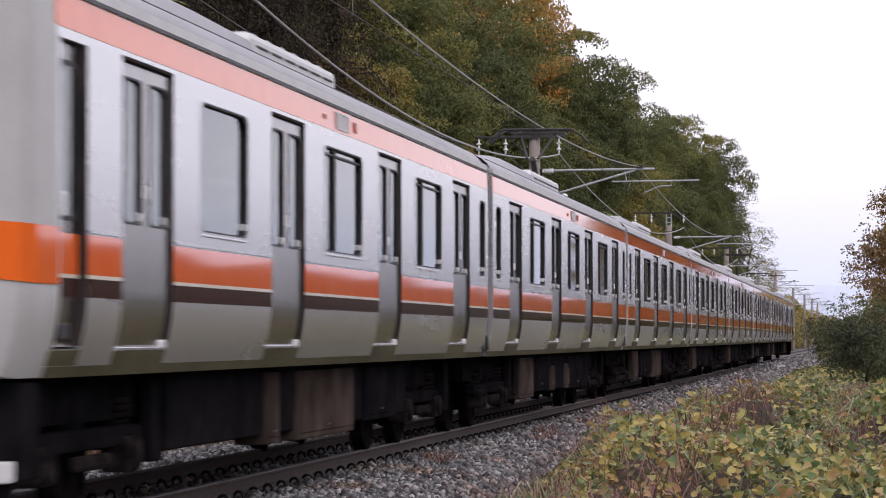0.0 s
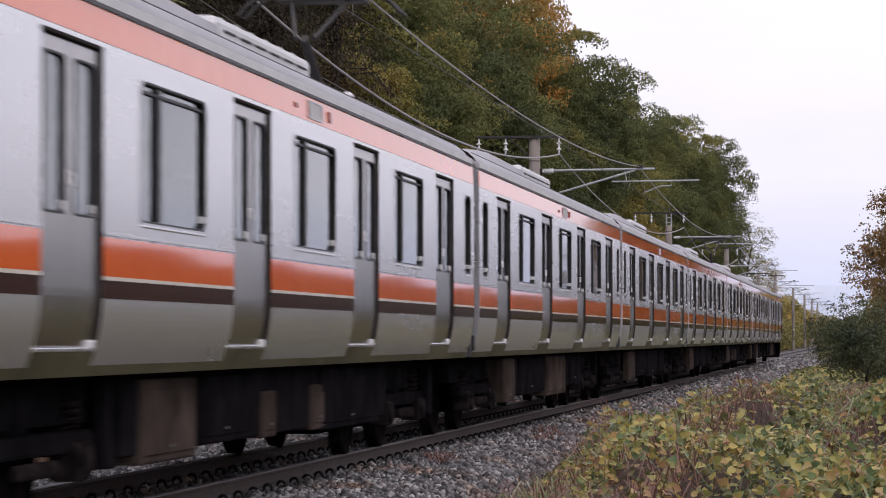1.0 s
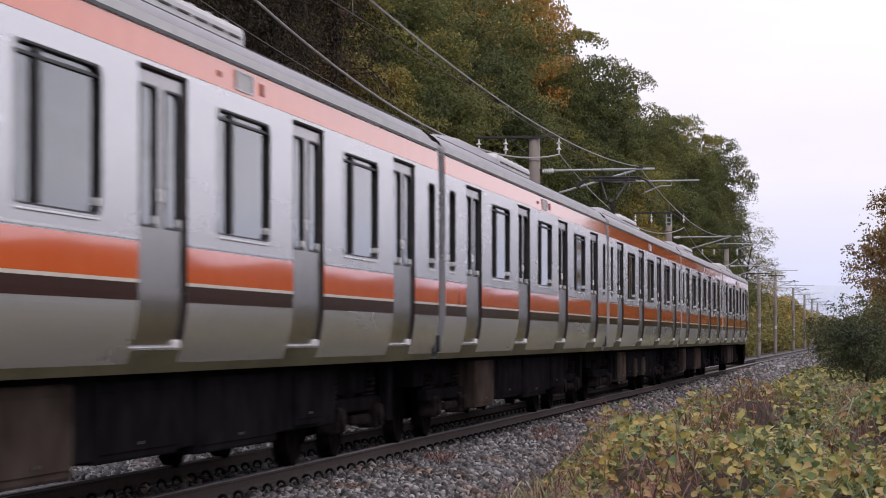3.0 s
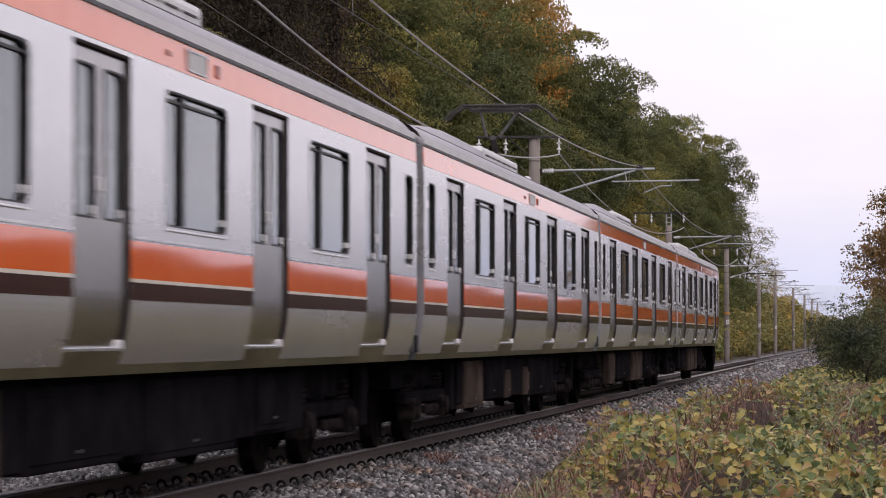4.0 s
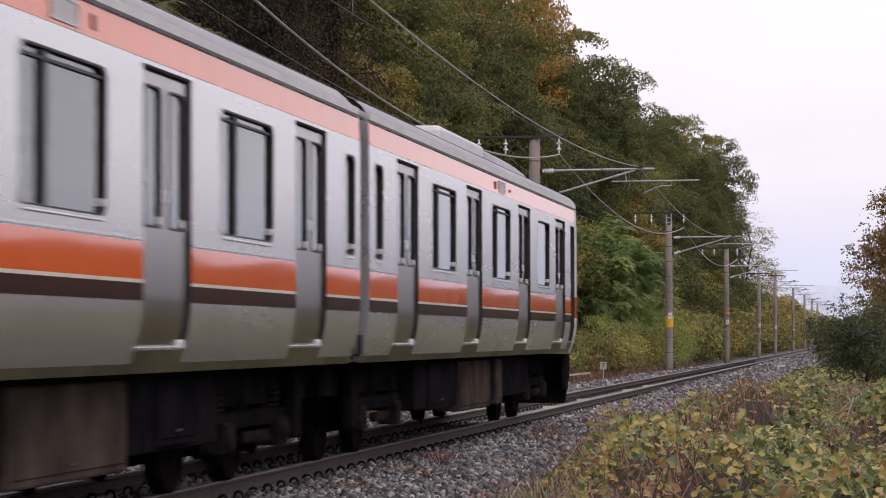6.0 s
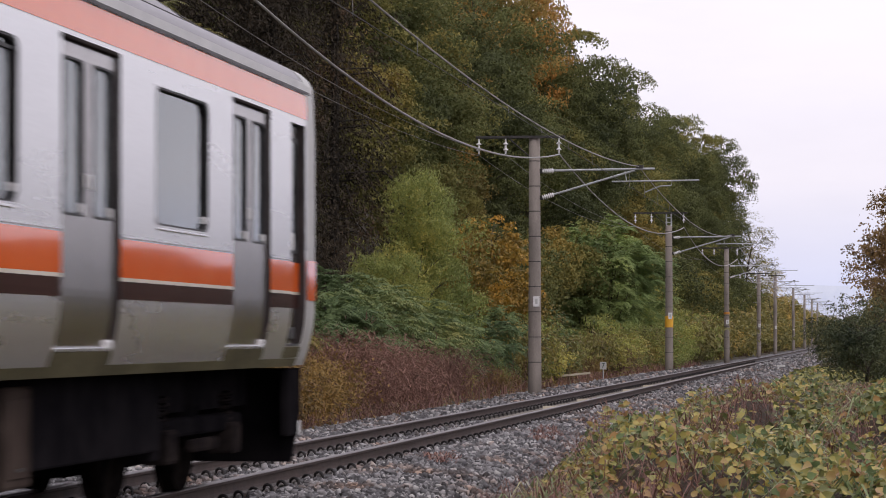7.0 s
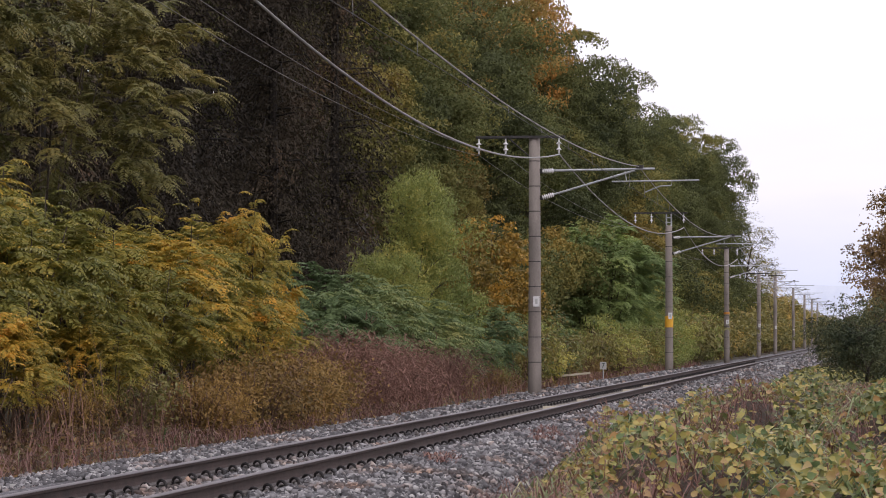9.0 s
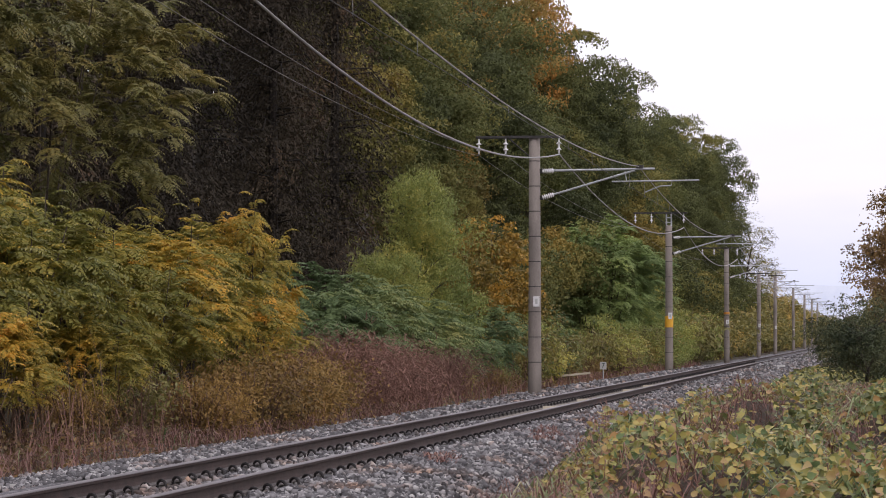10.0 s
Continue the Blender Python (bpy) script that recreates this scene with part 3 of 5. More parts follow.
def side_wall(bm, s, ops, y_min, y_max, inset=0.006):
    """The car's side, cut by its openings, with reveals."""
    rects = [(a + (inset if k != "door" and k != "crew" else 0), b - (inset if k != "door" and k != "crew" else 0), c + (inset if k != "door" and k != "crew" else 0), d - (inset if k != "door" and k != "crew" else 0)) for a, b, c, d, k in ops]
    ys = sorted({y_min, y_max, *[v for r in rects for v in r[:2]]})
    zs = sorted({*PZ, *[v for r in rects for v in r[2:]]})
    grid = {}

    def vert(y, z, inner):
        key = (y, z, inner)
        if key not in grid:
            grid[key] = bm.verts.new((s * (side_x(z) - (0.10 if inner else 0)), y, z))
        return grid[key]

    def hole(y, z):
        return any(r[0] < y < r[1] and r[2] < z < r[3] for r in rects)

    solid = {}
    for i in range(len(ys) - 1):
        for j in range(len(zs) - 1):
            solid[i, j] = not hole((ys[i] + ys[i + 1]) / 2, (zs[j] + zs[j + 1]) / 2)
    for (i, j), on in solid.items():
        if not on:
            continue
        q = [(ys[i], zs[j]), (ys[i + 1], zs[j]), (ys[i + 1], zs[j + 1]), (ys[i], zs[j + 1])]
        f = [vert(*p, False) for p in q]
        bm.faces.new(f if s > 0 else f[::-1])
        g = [vert(*p, True) for p in q]
        bm.faces.new(g[::-1] if s > 0 else g)
        for k, (di, dj) in enumerate(((0, -1), (1, 0), (0, 1), (-1, 0))):
            if not solid.get((i + di, j + dj), False):
                a, b = q[k], q[(k + 1) % 4]
                w = [vert(*b, False), vert(*a, False), vert(*a, True), vert(*b, True)]
                bm.faces.new(w if s > 0 else w[::-1])


ROOF_LINE = [(1.428, 3.235), (1.418, 3.30), (1.385, 3.365), (1.31, 3.43), (1.18, 3.49), (1.0, 3.54), (0.75, 3.585), (0.4, 3.62), (0, 3.63)]


def add_bogie(car, y, name_wheel="wheel"):
    bogie = part("bogie", boxed(-0.42, 0.42, y - 1.5, y + 1.5, 0.22, 0.66, b=0.04), UNDER, car, "grimy bogie frame")
    part("bolster", boxed(-0.9, 0.9, y - 0.22, y + 0.22, 0.661, 0.74, b=0.02), UNDER, bogie)
    for s in (-1, 1):
        part("side_frame", boxed(s * 0.96 - 0.07, s * 0.96 + 0.07, y - 1.45, y + 1.45, 0.48, 0.62, b=0.03), UNDER, bogie)
        part("damper", boxed(s * 1.06 - 0.03, s * 1.06 + 0.05, y - 0.42, y + 0.42, 0.36, 0.46, b=0.03), BOGIE, bogie)
        part("cable_box", boxed(s * 1.05 - 0.05, s * 1.05 + 0.05, y + 1.5, y + 1.8, 0.35, 0.95, b=0.02), UNDER, bogie)
        part("air_spring", lathe(bmesh.new(), [(0.2, 0), (0.24, 0.08), (0.24, 0.26), (0.2, 0.32)], (s * 0.80, y, 0.62), n=12), UNDER, bogie, "black rubber air spring")
        for a in (-1.05, 1.05):
            part("axle_box", boxed(s * 0.98 - 0.11, s * 0.98 + 0.11, y + a - 0.15, y + a + 0.15, 0.30, 0.55, b=0.03), BOGIE, bogie, "dusty axle box")
            part("bearing_cap", lathe(bmesh.new(), [(0.11, 0), (0.11, 0.03), (0.05, 0.045)], (s * 1.09, y + a, 0.43), "x", 12), BOGIE, bogie) if s > 0 else None
            coil = [(s * 0.96 + 0.075 * math.cos(k * 0.7), y + a + 0.075 * math.sin(k * 0.7), 0.55 + 0.0055 * k) for k in range(46)]
            part("coil_spring", tubed(coil, 0.016, 5), BOGIE, bogie, "brown coil spring")
            w = lathe(bmesh.new(), [(0.08, -0.09), (0.10, -0.05), (0.36, -0.03), (0.43, -0.05), (0.43, 0.06), (0.455, 0.065), (0.45, 0.085), (0.12, 0.06)], (0, 0, 0), "x", 24)
            bmesh.ops.rotate(w, verts=w.verts, cent=(0, 0, 0), matrix=Matrix.Rotation(math.pi if s > 0 else 0, 3, "Z"))
            o = part(name_wheel, w, WHEEL, bogie, "steel wheel")
            o.location = (s * 0.585, y + a, 0.43)
    for a in (-1.05, 1.05):
        part("axle", tubed([(-0.6, y + a, 0.43), (0.6, y + a, 0.43)], 0.08, 8), UNDER, bogie)


def build_car(cab=False, pantograph=False, boxes=(), label=""):
    car = thing("rail_car", label, "train car", "cars of the train")
    y_min, y_max = (-NOSE, END) if cab else (-END, END)
    ops = car_openings(cab)
    for s in (1, -1):
        b = bmesh.new()
        side_wall(b, s, ops, y_min + (0.40 if cab else 0), y_max)
        wall = part("side_wall", b, STEEL, car, "brushed stainless steel side with a tucked-in lower edge")
        solid = sorted([(a, c) for a, c, z0, z1, k in ops if k in ("door", "crew")])
        cuts = [y_min + (0.40 if cab else 0)] + [v for a, c in solid for v in (a, c)] + [y_max]
        for a, c in zip(cuts[::2], cuts[1::2]):
            if c - a < 0.05:
                continue
            part("orange_stripe", strip(bmesh.new(), s, a + 0.012, c - 0.012, 1.587, 1.826, 0.004), ORANGE, wall)
            part("cream_stripe", strip(bmesh.new(), s, a + 0.012, c - 0.012, 1.564, 1.587, 0.004), CREAM, wall)
            part("brown_stripe", strip(bmesh.new(), s, a + 0.012, c - 0.012, 1.452, 1.564, 0.004), BROWN, wall)
            part("sill_moulding", strip(bmesh.new(), s, a + 0.012, c - 0.012, 1.838, 1.856, 0.009), BRIGHT, wall, "bright steel moulding")
        part("sole_bar", strip(bmesh.new(), s, y_min + (0.42 if cab else 0.01), y_max - 0.01, 0.98, 1.045, 0.004), MOSSY, wall, "mossy grime along the lower edge")
        part("upper_stripe", strip(bmesh.new(), s, y_min + (0.36 if cab else 0.02), y_max - 0.02, 3.012, 3.212, 0.004), ORANGE, wall, "orange band under the eaves")
        part("eaves_strip", strip(bmesh.new(), s, y_min + (0.45 if cab else 0.05), y_max - 0.05, 3.246, 3.31, 0.006), AC_GREY, wall, "pale strip above the gutter")
        part("rain_gutter", strip(bmesh.new(), s, y_min + (0.3 if cab else 0), y_max, 3.218, 3.24, 0.022), GASKET, wall, "black rain gutter")
        for y0, y1, z0, z1, k in ops:
            mid = (y0 + y1) / 2

            def far(d):
                """A place d metres along the opening, from its near end on either side of the car."""
                return y0 + d if s > 0 else y1 - d

            width = y1 - y0
            if k in ("window", "plain", "end"):
                win = part("window", ring(bmesh.new(), s, y0, y1, z0, z1, 0.05, 0.010, 1.444, 0.075), STEEL, car, "window with a flush steel frame and rounded corners")
                part("gasket", ring(bmesh.new(), s, y0 + 0.011, y1 - 0.011, z0 + 0.011, z1 - 0.011, 0.088, 0.012, 1.438, 0.07), GASKET, win, "black rubber window seal")
                part("pane", boxed(*sorted((s * 1.400, s * 1.407)), y0 + 0.014, y1 - 0.014, z0 + 0.014, z1 - 0.014), GLASS, win, "tinted glass")
                if k == "window":
                    part("mullion", boxed(*sorted((s * 1.37, s * 1.434)), *sorted((far(0.50), far(0.59))), z0 + 0.03, z1 - 0.03, b=0.006), GASKET, win, "black window divider")
                    part("top_rail", boxed(*sorted((s * 1.4135, s * 1.424)), y0 + 0.06, y1 - 0.06, z1 - 0.085, z1 - 0.065), GASKET, win)
                # The sky's glint on the far jamb, built as a white block.
                part("frame_glint", boxed(*sorted((s * 1.375, s * 1.436)), *sorted((far(width - 0.055), far(width - 0.018))), z0 + 0.026, z0 + 0.12, b=0.006), CAST_AND_GLINT, win, "small white block painted as the sky's glint in the lower corner")
                part("sill", boxed(*sorted((s * 1.436, s * 1.452)), y0 + 0.08, y1 - 0.08, z0 - 0.022, z0 - 0.006, b=0.004), BRIGHT, win, "bright steel window ledge")
            elif k == "door":
                for a, c in ((y0 + 0.01, mid - 0.004), (mid + 0.004, y1 - 0.01)):
                    lb = bmesh.new()
                    for ya, yc, za, zc in ((a, a + 0.10, 1.16, 2.955), (c - 0.10, c, 1.16, 2.955), (a + 0.10, c - 0.10, 1.16, 1.935), (a + 0.10, c - 0.10, 2.855, 2.955)):
                        strip(lb, s, ya, yc, za, zc, -0.022)
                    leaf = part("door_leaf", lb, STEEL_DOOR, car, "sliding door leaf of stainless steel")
                    wa, wc = a + 0.10, c - 0.10
                    wf = part("door_window", ring(bmesh.new(), s, wa, wc, 1.93, 2.86, 0.03, 0.014, 1.422, 0.03), GASKET, leaf, "narrow black-framed window")
                    part("pane", boxed(*sorted((s * 1.394, s * 1.400)), wa + 0.01, wc - 0.01, 1.94, 2.85), GLASS, wf)
                    # Pale block added for the bright reflection at the window's lower corner.
                    part("pane_glint", boxed(*sorted((s * 1.400, s * 1.423)), *sorted(((wc - 0.045, wc - 0.012) if s > 0 else (wa + 0.05, wa + 0.012))), 1.935, 2.01, b=0.006), CAST_AND_GLINT, wf, "pale block painted as the reflection in the frame's lower corner")
                    part("finger_pull", boxed(*sorted((s * 1.410, s * 1.424)), (c - 0.07) if c < mid else (a + 0.03), (c - 0.03) if c < mid else (a + 0.07), 2.10, 2.19, b=0.008), CAST_AND_GLINT, leaf, "recessed bright finger pull")
                # The far jamb's dark reflection is put into the surround's colour.
                fr = bmesh.new()
                box(fr, *sorted((s * 1.385, s * 1.446)), y0 + 0.02, y1 - 0.01, 2.952, 2.98, b=0.01)
                jz = [1.165, 1.25, 1.35, 1.45, 1.6, 2.955]
                sweep(fr, [(s * (side_x(z) + 0.003), z) for z in jz] + [(s * (side_x(z) - 0.06), z) for z in jz[::-1]], sorted((far(width - 0.02), far(width - 0.002))))
                part("door_surround", fr, JAMB_REFLECTION, car, "door surround with the far jamb's dark reflection painted in")
                part("threshold", strip(bmesh.new(), s, y0, y1, 1.045, 1.128, 0.004), MOSSY, car, "grimy plate under the door")
                part("door_sill", boxed(*sorted((s * 1.30, s * 1.392)), y0 + 0.02, y1 - 0.02, 1.128, 1.156, b=0.006), BRIGHT, car, "bright door step")
                # Sky highlight at the step's far end, given shape as a white block.
                part("sill_glint", boxed(*sorted((s * 1.325, s * 1.398)), *sorted((far(width - 0.17), far(width - 0.01))), 1.14, 1.20, b=0.012), CAST_AND_GLINT, car, "white block painted as the sky highlight at the door step's end")
            else:
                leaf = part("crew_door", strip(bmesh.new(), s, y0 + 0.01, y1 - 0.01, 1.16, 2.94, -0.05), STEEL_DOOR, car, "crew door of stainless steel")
                wf = part("door_window", ring(bmesh.new(), s, y0 + 0.12, y1 - 0.08, 1.90, 2.84, 0.05, 0.03, 1.398, 0.02), GASKET, leaf)
                part("pane", boxed(*sorted((s * 1.388, s * 1.394)), y0 + 0.14, y1 - 0.10, 1.92, 2.82), GLASS, wf)
                part("orange_stripe", strip(bmesh.new(), s, y0 + 0.02, y1 - 0.02, 1.587, 1.826, -0.042), ORANGE, leaf)
                part("cream_stripe", strip(bmesh.new(), s, y0 + 0.02, y1 - 0.02, 1.564, 1.587, -0.042), CREAM, leaf)
                # Crew door's far jamb, with the same dark reflection in its colour.
                jz = [1.165, 1.25, 1.35, 1.45, 1.6, 2.955]
                jb = bmesh.new()
                sweep(jb, [(s * (side_x(z) + 0.003), z) for z in jz] + [(s * (side_x(z) - 0.06), z) for z in jz[::-1]], sorted((far(y1 - y0 - 0.05), far(y1 - y0 - 0.002))))
                part("door_surround", jb, JAMB_REFLECTION, car, "door surround with the far jamb's dark reflection painted in")
                part("door_apron", strip(bmesh.new(), s, y0 - 0.05, y1 + 0.02, 1.05, 1.14, 0.003), MOSSY, car, "grimy plate under the crew door")
                part("brown_stripe", strip(bmesh.new(), s, y0 + 0.02, y1 - 0.06, 1.452, 1.564, -0.042), BROWN, leaf)
                part("handle", boxed(*sorted((s * 1.40, s * 1.43)), *sorted((far(0.12), far(0.17))), 1.92, 2.06, b=0.01), CAST_AND_GLINT, leaf, "bright door handle")
                part("footstep", boxed(*sorted((s * 1.28, s * 1.372)), y0 + 0.02, y1 - 0.02, 1.08, 1.10, b=0.004), BRIGHT, car, "bright crew step")
                part("lower_step", boxed(*sorted((s * 1.33, s * 1.385)), y0 + 0.15, y0 + 0.40, 1.20, 1.30, b=0.01), GASKET, car)
        # marker lamps and destination board between the middle doors
        for y, z0, z1, h, mt, nm in ((-0.83, 3.085, 3.125, 0.03, RED_LAMP, "marker_lamp"), (0.62, 3.06, 3.155, 0.04, RED_LAMP, "side_lamp")):
            part(nm, boxed(*sorted((s * 1.42, s * 1.45)), y - h, y + h, z0, z1, b=0.006), mt, car, "dark red lamp housing")
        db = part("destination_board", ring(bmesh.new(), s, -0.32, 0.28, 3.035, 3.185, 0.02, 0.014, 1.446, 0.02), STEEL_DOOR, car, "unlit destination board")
        part("board_glass", boxed(*sorted((s * 1.42, s * 1.441)), -0.30, 0.26, 3.05, 3.17), MASK, db)
    # roof, cooler, ends, floor
    line = [(x, z) for x, z in ROOF_LINE] + [(-x, z) for x, z in ROOF_LINE[-2::-1]]
    inner = [(x * 0.97, z - 0.05) for x, z in line[::-1]]
    rb = sweep(bmesh.new(), line + inner, [y_min + (0.5 if cab else 0), y_min + 0.75, -5, 0, 5, y_max - 0.45, y_max])
    for v in rb.verts:
        if v.co.y > y_max - 0.1 or (v.co.y < y_min + 0.1 and not cab):
            v.co.z = 3.235 + (v.co.z - 3.235) * 0.62
    roof = part("roof", rb, ROOF, car, "dusty grey painted roof", True)
    for x in (1.25, 1.05, -1.05, -1.25):
        z = float(np.interp(-abs(x), [-p[0] for p in ROOF_LINE], [p[1] for p in ROOF_LINE]))
        part("roof_seam", tubed([(x, y_min + 0.7, z + 0.002), (x, y_max - 0.1, z + 0.002)], 0.008, 5), DARK_STEEL, roof)
    cv = bmesh.new()
    prof = [(-1.02, 3.50), (-0.98, 3.66), (-0.8, 3.75), (0.8, 3.75), (0.98, 3.66), (1.02, 3.50)]
    rows = [(-7.9, 0.30), (-7.1, 0.55), (-6.2, 0.80), (-5.2, 0.98), (-4.2, 1.08), (-3.0, 1.08), (-1.7, 1.0)]
    rr = [[cv.verts.new((x * (0.93 + 0.07 * k), y, 3.48 + (z - 3.48) * k)) for x, z in prof] for y, k in rows]
    for r0, r1 in zip(rr, rr[1:]):
        for k in range(len(prof) - 1):
            cv.faces.new((r0[k], r1[k], r1[k + 1], r0[k + 1]))
    cv.faces.new(rr[0]), cv.faces.new(rr[-1][::-1])
    bmesh.ops.recalc_face_normals(cv, faces=cv.faces)
    part("roof_fairing", cv, ROOF, car, "rounded grey fairing ahead of the cooler", True)
    ac = part("cooler", boxed(-0.98, 0.98, -1.68, 2.1, 3.48, 3.755, b=0.06), AC_GREY, car, "light grey roof cooler")
    for k in range(6):
        part("grille_bar", boxed(0.94, 0.995, -1.45 + k * 0.58, -1.02 + k * 0.58, 3.635, 3.655, b=0.006), DARK_STEEL, ac, "dark cooler grille")
        part("lifting_lug", boxed(0.80, 0.90, -1.2 + k * 0.58, -1.1 + k * 0.58, 3.745, 3.785, b=0.01), GALV, ac)
    part("roof_vent", lathe(bmesh.new(), [(0.14, 0), (0.15, 0.06), (0.12, 0.10), (0.03, 0.115)], (0.55, 4.6, 3.59), n=12), AC_GREY, roof, "small round roof vent")
    outline = [(x, z) for z, x in PROFILE] + ROOF_LINE[1:]
    outline = outline + [(-x, z) for x, z in outline[-2::-1]]
    for e in ([1] if cab else [-1, 1]):
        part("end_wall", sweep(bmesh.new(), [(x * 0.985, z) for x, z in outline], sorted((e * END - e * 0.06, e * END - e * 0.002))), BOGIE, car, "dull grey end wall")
        part("gangway", sweep(bmesh.new(), [(-0.62, 1.05), (0.62, 1.05), (0.62, 3.15), (-0.62, 3.15)], sorted((e * END, e * 9.935))), GASKET, car, "black gangway bellows")
        for s in (-1, 1):
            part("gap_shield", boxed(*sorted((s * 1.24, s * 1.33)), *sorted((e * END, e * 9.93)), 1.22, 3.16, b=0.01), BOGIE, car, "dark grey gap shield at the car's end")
            part("shield_foot", boxed(*sorted((s * 1.30, s * 1.39)), *sorted((e * END, e * 9.84)), 1.06, 1.24, b=0.01), GASKET, car, "black rubber foot of the gap shield")
    part("floor_pan", boxed(-1.32, 1.32, y_min + 0.45, y_max - 0.01, 0.99, 1.12), UNDER, car)
    part("aisle_floor", boxed(-1.30, 1.30, y_min + 0.5, y_max - 0.08, 1.125, 1.15), INTERIOR, car)
    for s in (-1, 1):
        for c in (-4.94, 0.0, 4.94):
            part("bench", boxed(*sorted((s * 0.92, s * 1.34)), c - 1.6, c + 1.6, 1.35, 1.95, b=0.06), SEAT, car, "long cloth bench seat")
    if cab:
        mk = bmesh.new()
        secs = [(-8.95, 1.0, 0), (-9.36, 0.995, 0.0), (-9.56, 0.965, 0.02), (-9.66, 0.88, 0.06)]
        rings_ = [[mk.verts.new((x * k, y - 0.0, z - (z - 2.2) * dz * 0.5)) for x, z in outline] for y, k, dz in secs]
        for r0, r1 in zip(rings_, rings_[1:]):
            for k in range(len(outline)):
                mk.faces.new((r0[k], r0[(k + 1) % len(outline)], r1[(k + 1) % len(outline)], r1[k]))
        mk.faces.new(rings_[-1]), mk.faces.new(rings_[0])
        bmesh.ops.recalc_face_normals(mk, faces=mk.faces)
        mask = part("cab_front", mk, MASK, car, "moulded grey resin cab front")
        band = bmesh.new()
        ring_pts = [(1, y, k, dz) for y, k, dz in secs] + [(-1, y, k, dz) for y, k, dz in secs[::-1]]
        cols = [[band.verts.new((sg * (side_x(z) * k + 0.008), y - 0.008, z - (z - 2.2) * dz * 0.5)) for z in (1.52, 1.60, 1.70, 1.78, 1.85)] for sg, y, k, dz in ring_pts]
        for c0, c1 in zip(cols, cols[1:]):
            for j in range(4):
                band.faces.new((c0[j], c0[j + 1], c1[j + 1], c1[j]))
        bmesh.ops.recalc_face_normals(band, faces=band.faces)
        part("orange_band", band, ORANGE, mask, "orange band wrapping round the cab front")
        part("windscreen", boxed(-1.05, 1.05, -9.69, -9.65, 2.05, 2.95, b=0.015), GASKET, mask, "dark windscreen")
        sk = bmesh.new()
        sweep(sk, [(-1.25, 0.18), (1.25, 0.18), (1.32, 0.60), (1.32, 0.96), (-1.32, 0.96), (-1.32, 0.60)], (-9.30, -9.24))
        for s in (-1, 1):
            box(sk, *sorted((s * 1.24, s * 1.31)), -9.28, -8.86, 0.40, 0.96, b=0.02)
        part("obstacle_deflector", sk, UNDER, car, "black steel obstacle deflector")
        for x in (1.14, -1.30):
            part("hose_box", boxed(x, x + 0.16, -9.44, -9.31, 0.40, 0.52, b=0.012), WHITE, car, "small white box on the deflector")
    # underframe
    for y in (-6.9, 6.9):
        add_bogie(car, y)
    part("centre_sill", boxed(-0.95, 0.95, -8.9, 9.6, 0.66, 0.99), UNDER, car)
    part("equipment_rack", boxed(-1.15, 1.15, -5.2, 5.2, 0.42, 0.99, b=0.02), UNDER, car, "dark underfloor equipment")
    part("coupler", boxed(-0.14, 0.14, 9.4, 10.0, 0.72, 0.98, b=0.03), UNDER, car)
    for y0, y1, z0, pale, *top in boxes:
        z1 = top[0] if top else 0.93
        for s in (1, -1):
            u = part("underfloor_box", boxed(*sorted((s * 0.9, s * 1.182)), y0, y1, z0, z1, b=0.02), UNDER_BOX if pale else UNDER, car, "dusty brown-grey equipment box" if pale else "grimy black equipment box")
            part("box_cover", boxed(*sorted((s * 1.18, s * 1.192)), y0 + 0.06, y1 - 0.06, z0 + 0.06, z1 - 0.07, b=0.006), UNDER_BOX if pale else UNDER, u)
            part("box_latch", boxed(*sorted((s * 1.188, s * 1.20)), (y0 + y1) / 2 - 0.05, (y0 + y1) / 2 + 0.05, z0 + 0.1, z0 + 0.12), DARK_STEEL, u)
    if pantograph:
        pb = bmesh.new()
        for x in (-0.55, 0.55):
            box(pb, x - 0.04, x + 0.04, 6.9, 8.7, 3.70, 3.76, b=0.01)
        for y in (6.9, 8.62):
            box(pb, -0.6, 0.6, y, y + 0.08, 3.70, 3.76, b=0.01)
        base = part("pantograph_base", pb, DARK_STEEL, car, "dark pantograph base frame on the roof")
        for x in (-0.55, 0.55):
            for y in (7.0, 8.6):
                part("insulator", lathe(bmesh.new(), [(0.05, 0), (0.05, 0.05), (0.09, 0.07), (0.05, 0.09), (0.09, 0.12), (0.05, 0.14), (0.05, 0.16)], (x, y, 3.56), n=10), PORCELAIN, base, "white insulator")
        knee, head = Vector((0, 6.75, 4.45)), Vector((0, 7.75, 5.02))
        part("lower_arm", tubed([(0, 8.1, 3.74), knee], [0.06, 0.05], 8), DARK_STEEL, base)
        up = tube(bmesh.new(), [knee + Vector((0.1, 0, 0)), head + Vector((0.35, 0, 0))], 0.025, 6)
        tube(up, [knee - Vector((0.1, 0, 0)), head - Vector((0.35, 0, 0))], 0.025, 6)
        part("upper_arm", up, DARK_STEEL, base)
        for dy in (-0.17, 0.17):
            part("collector_strip", tubed([(-0.92, 7.75 + dy, 4.80), (-0.80, 7.75 + dy, 4.93), (-0.62, 7.75 + dy, 5.04), (0.62, 7.75 + dy, 5.04), (0.80, 7.75 + dy, 4.93), (0.92, 7.75 + dy, 4.80)], 0.022, 8), DARK_STEEL, base, "dark grey collector bow with drooping horns")
        part("head_bar", boxed(-0.5, 0.5, 7.56, 7.94, 4.95, 5.0, b=0.01), DARK_STEEL, base)
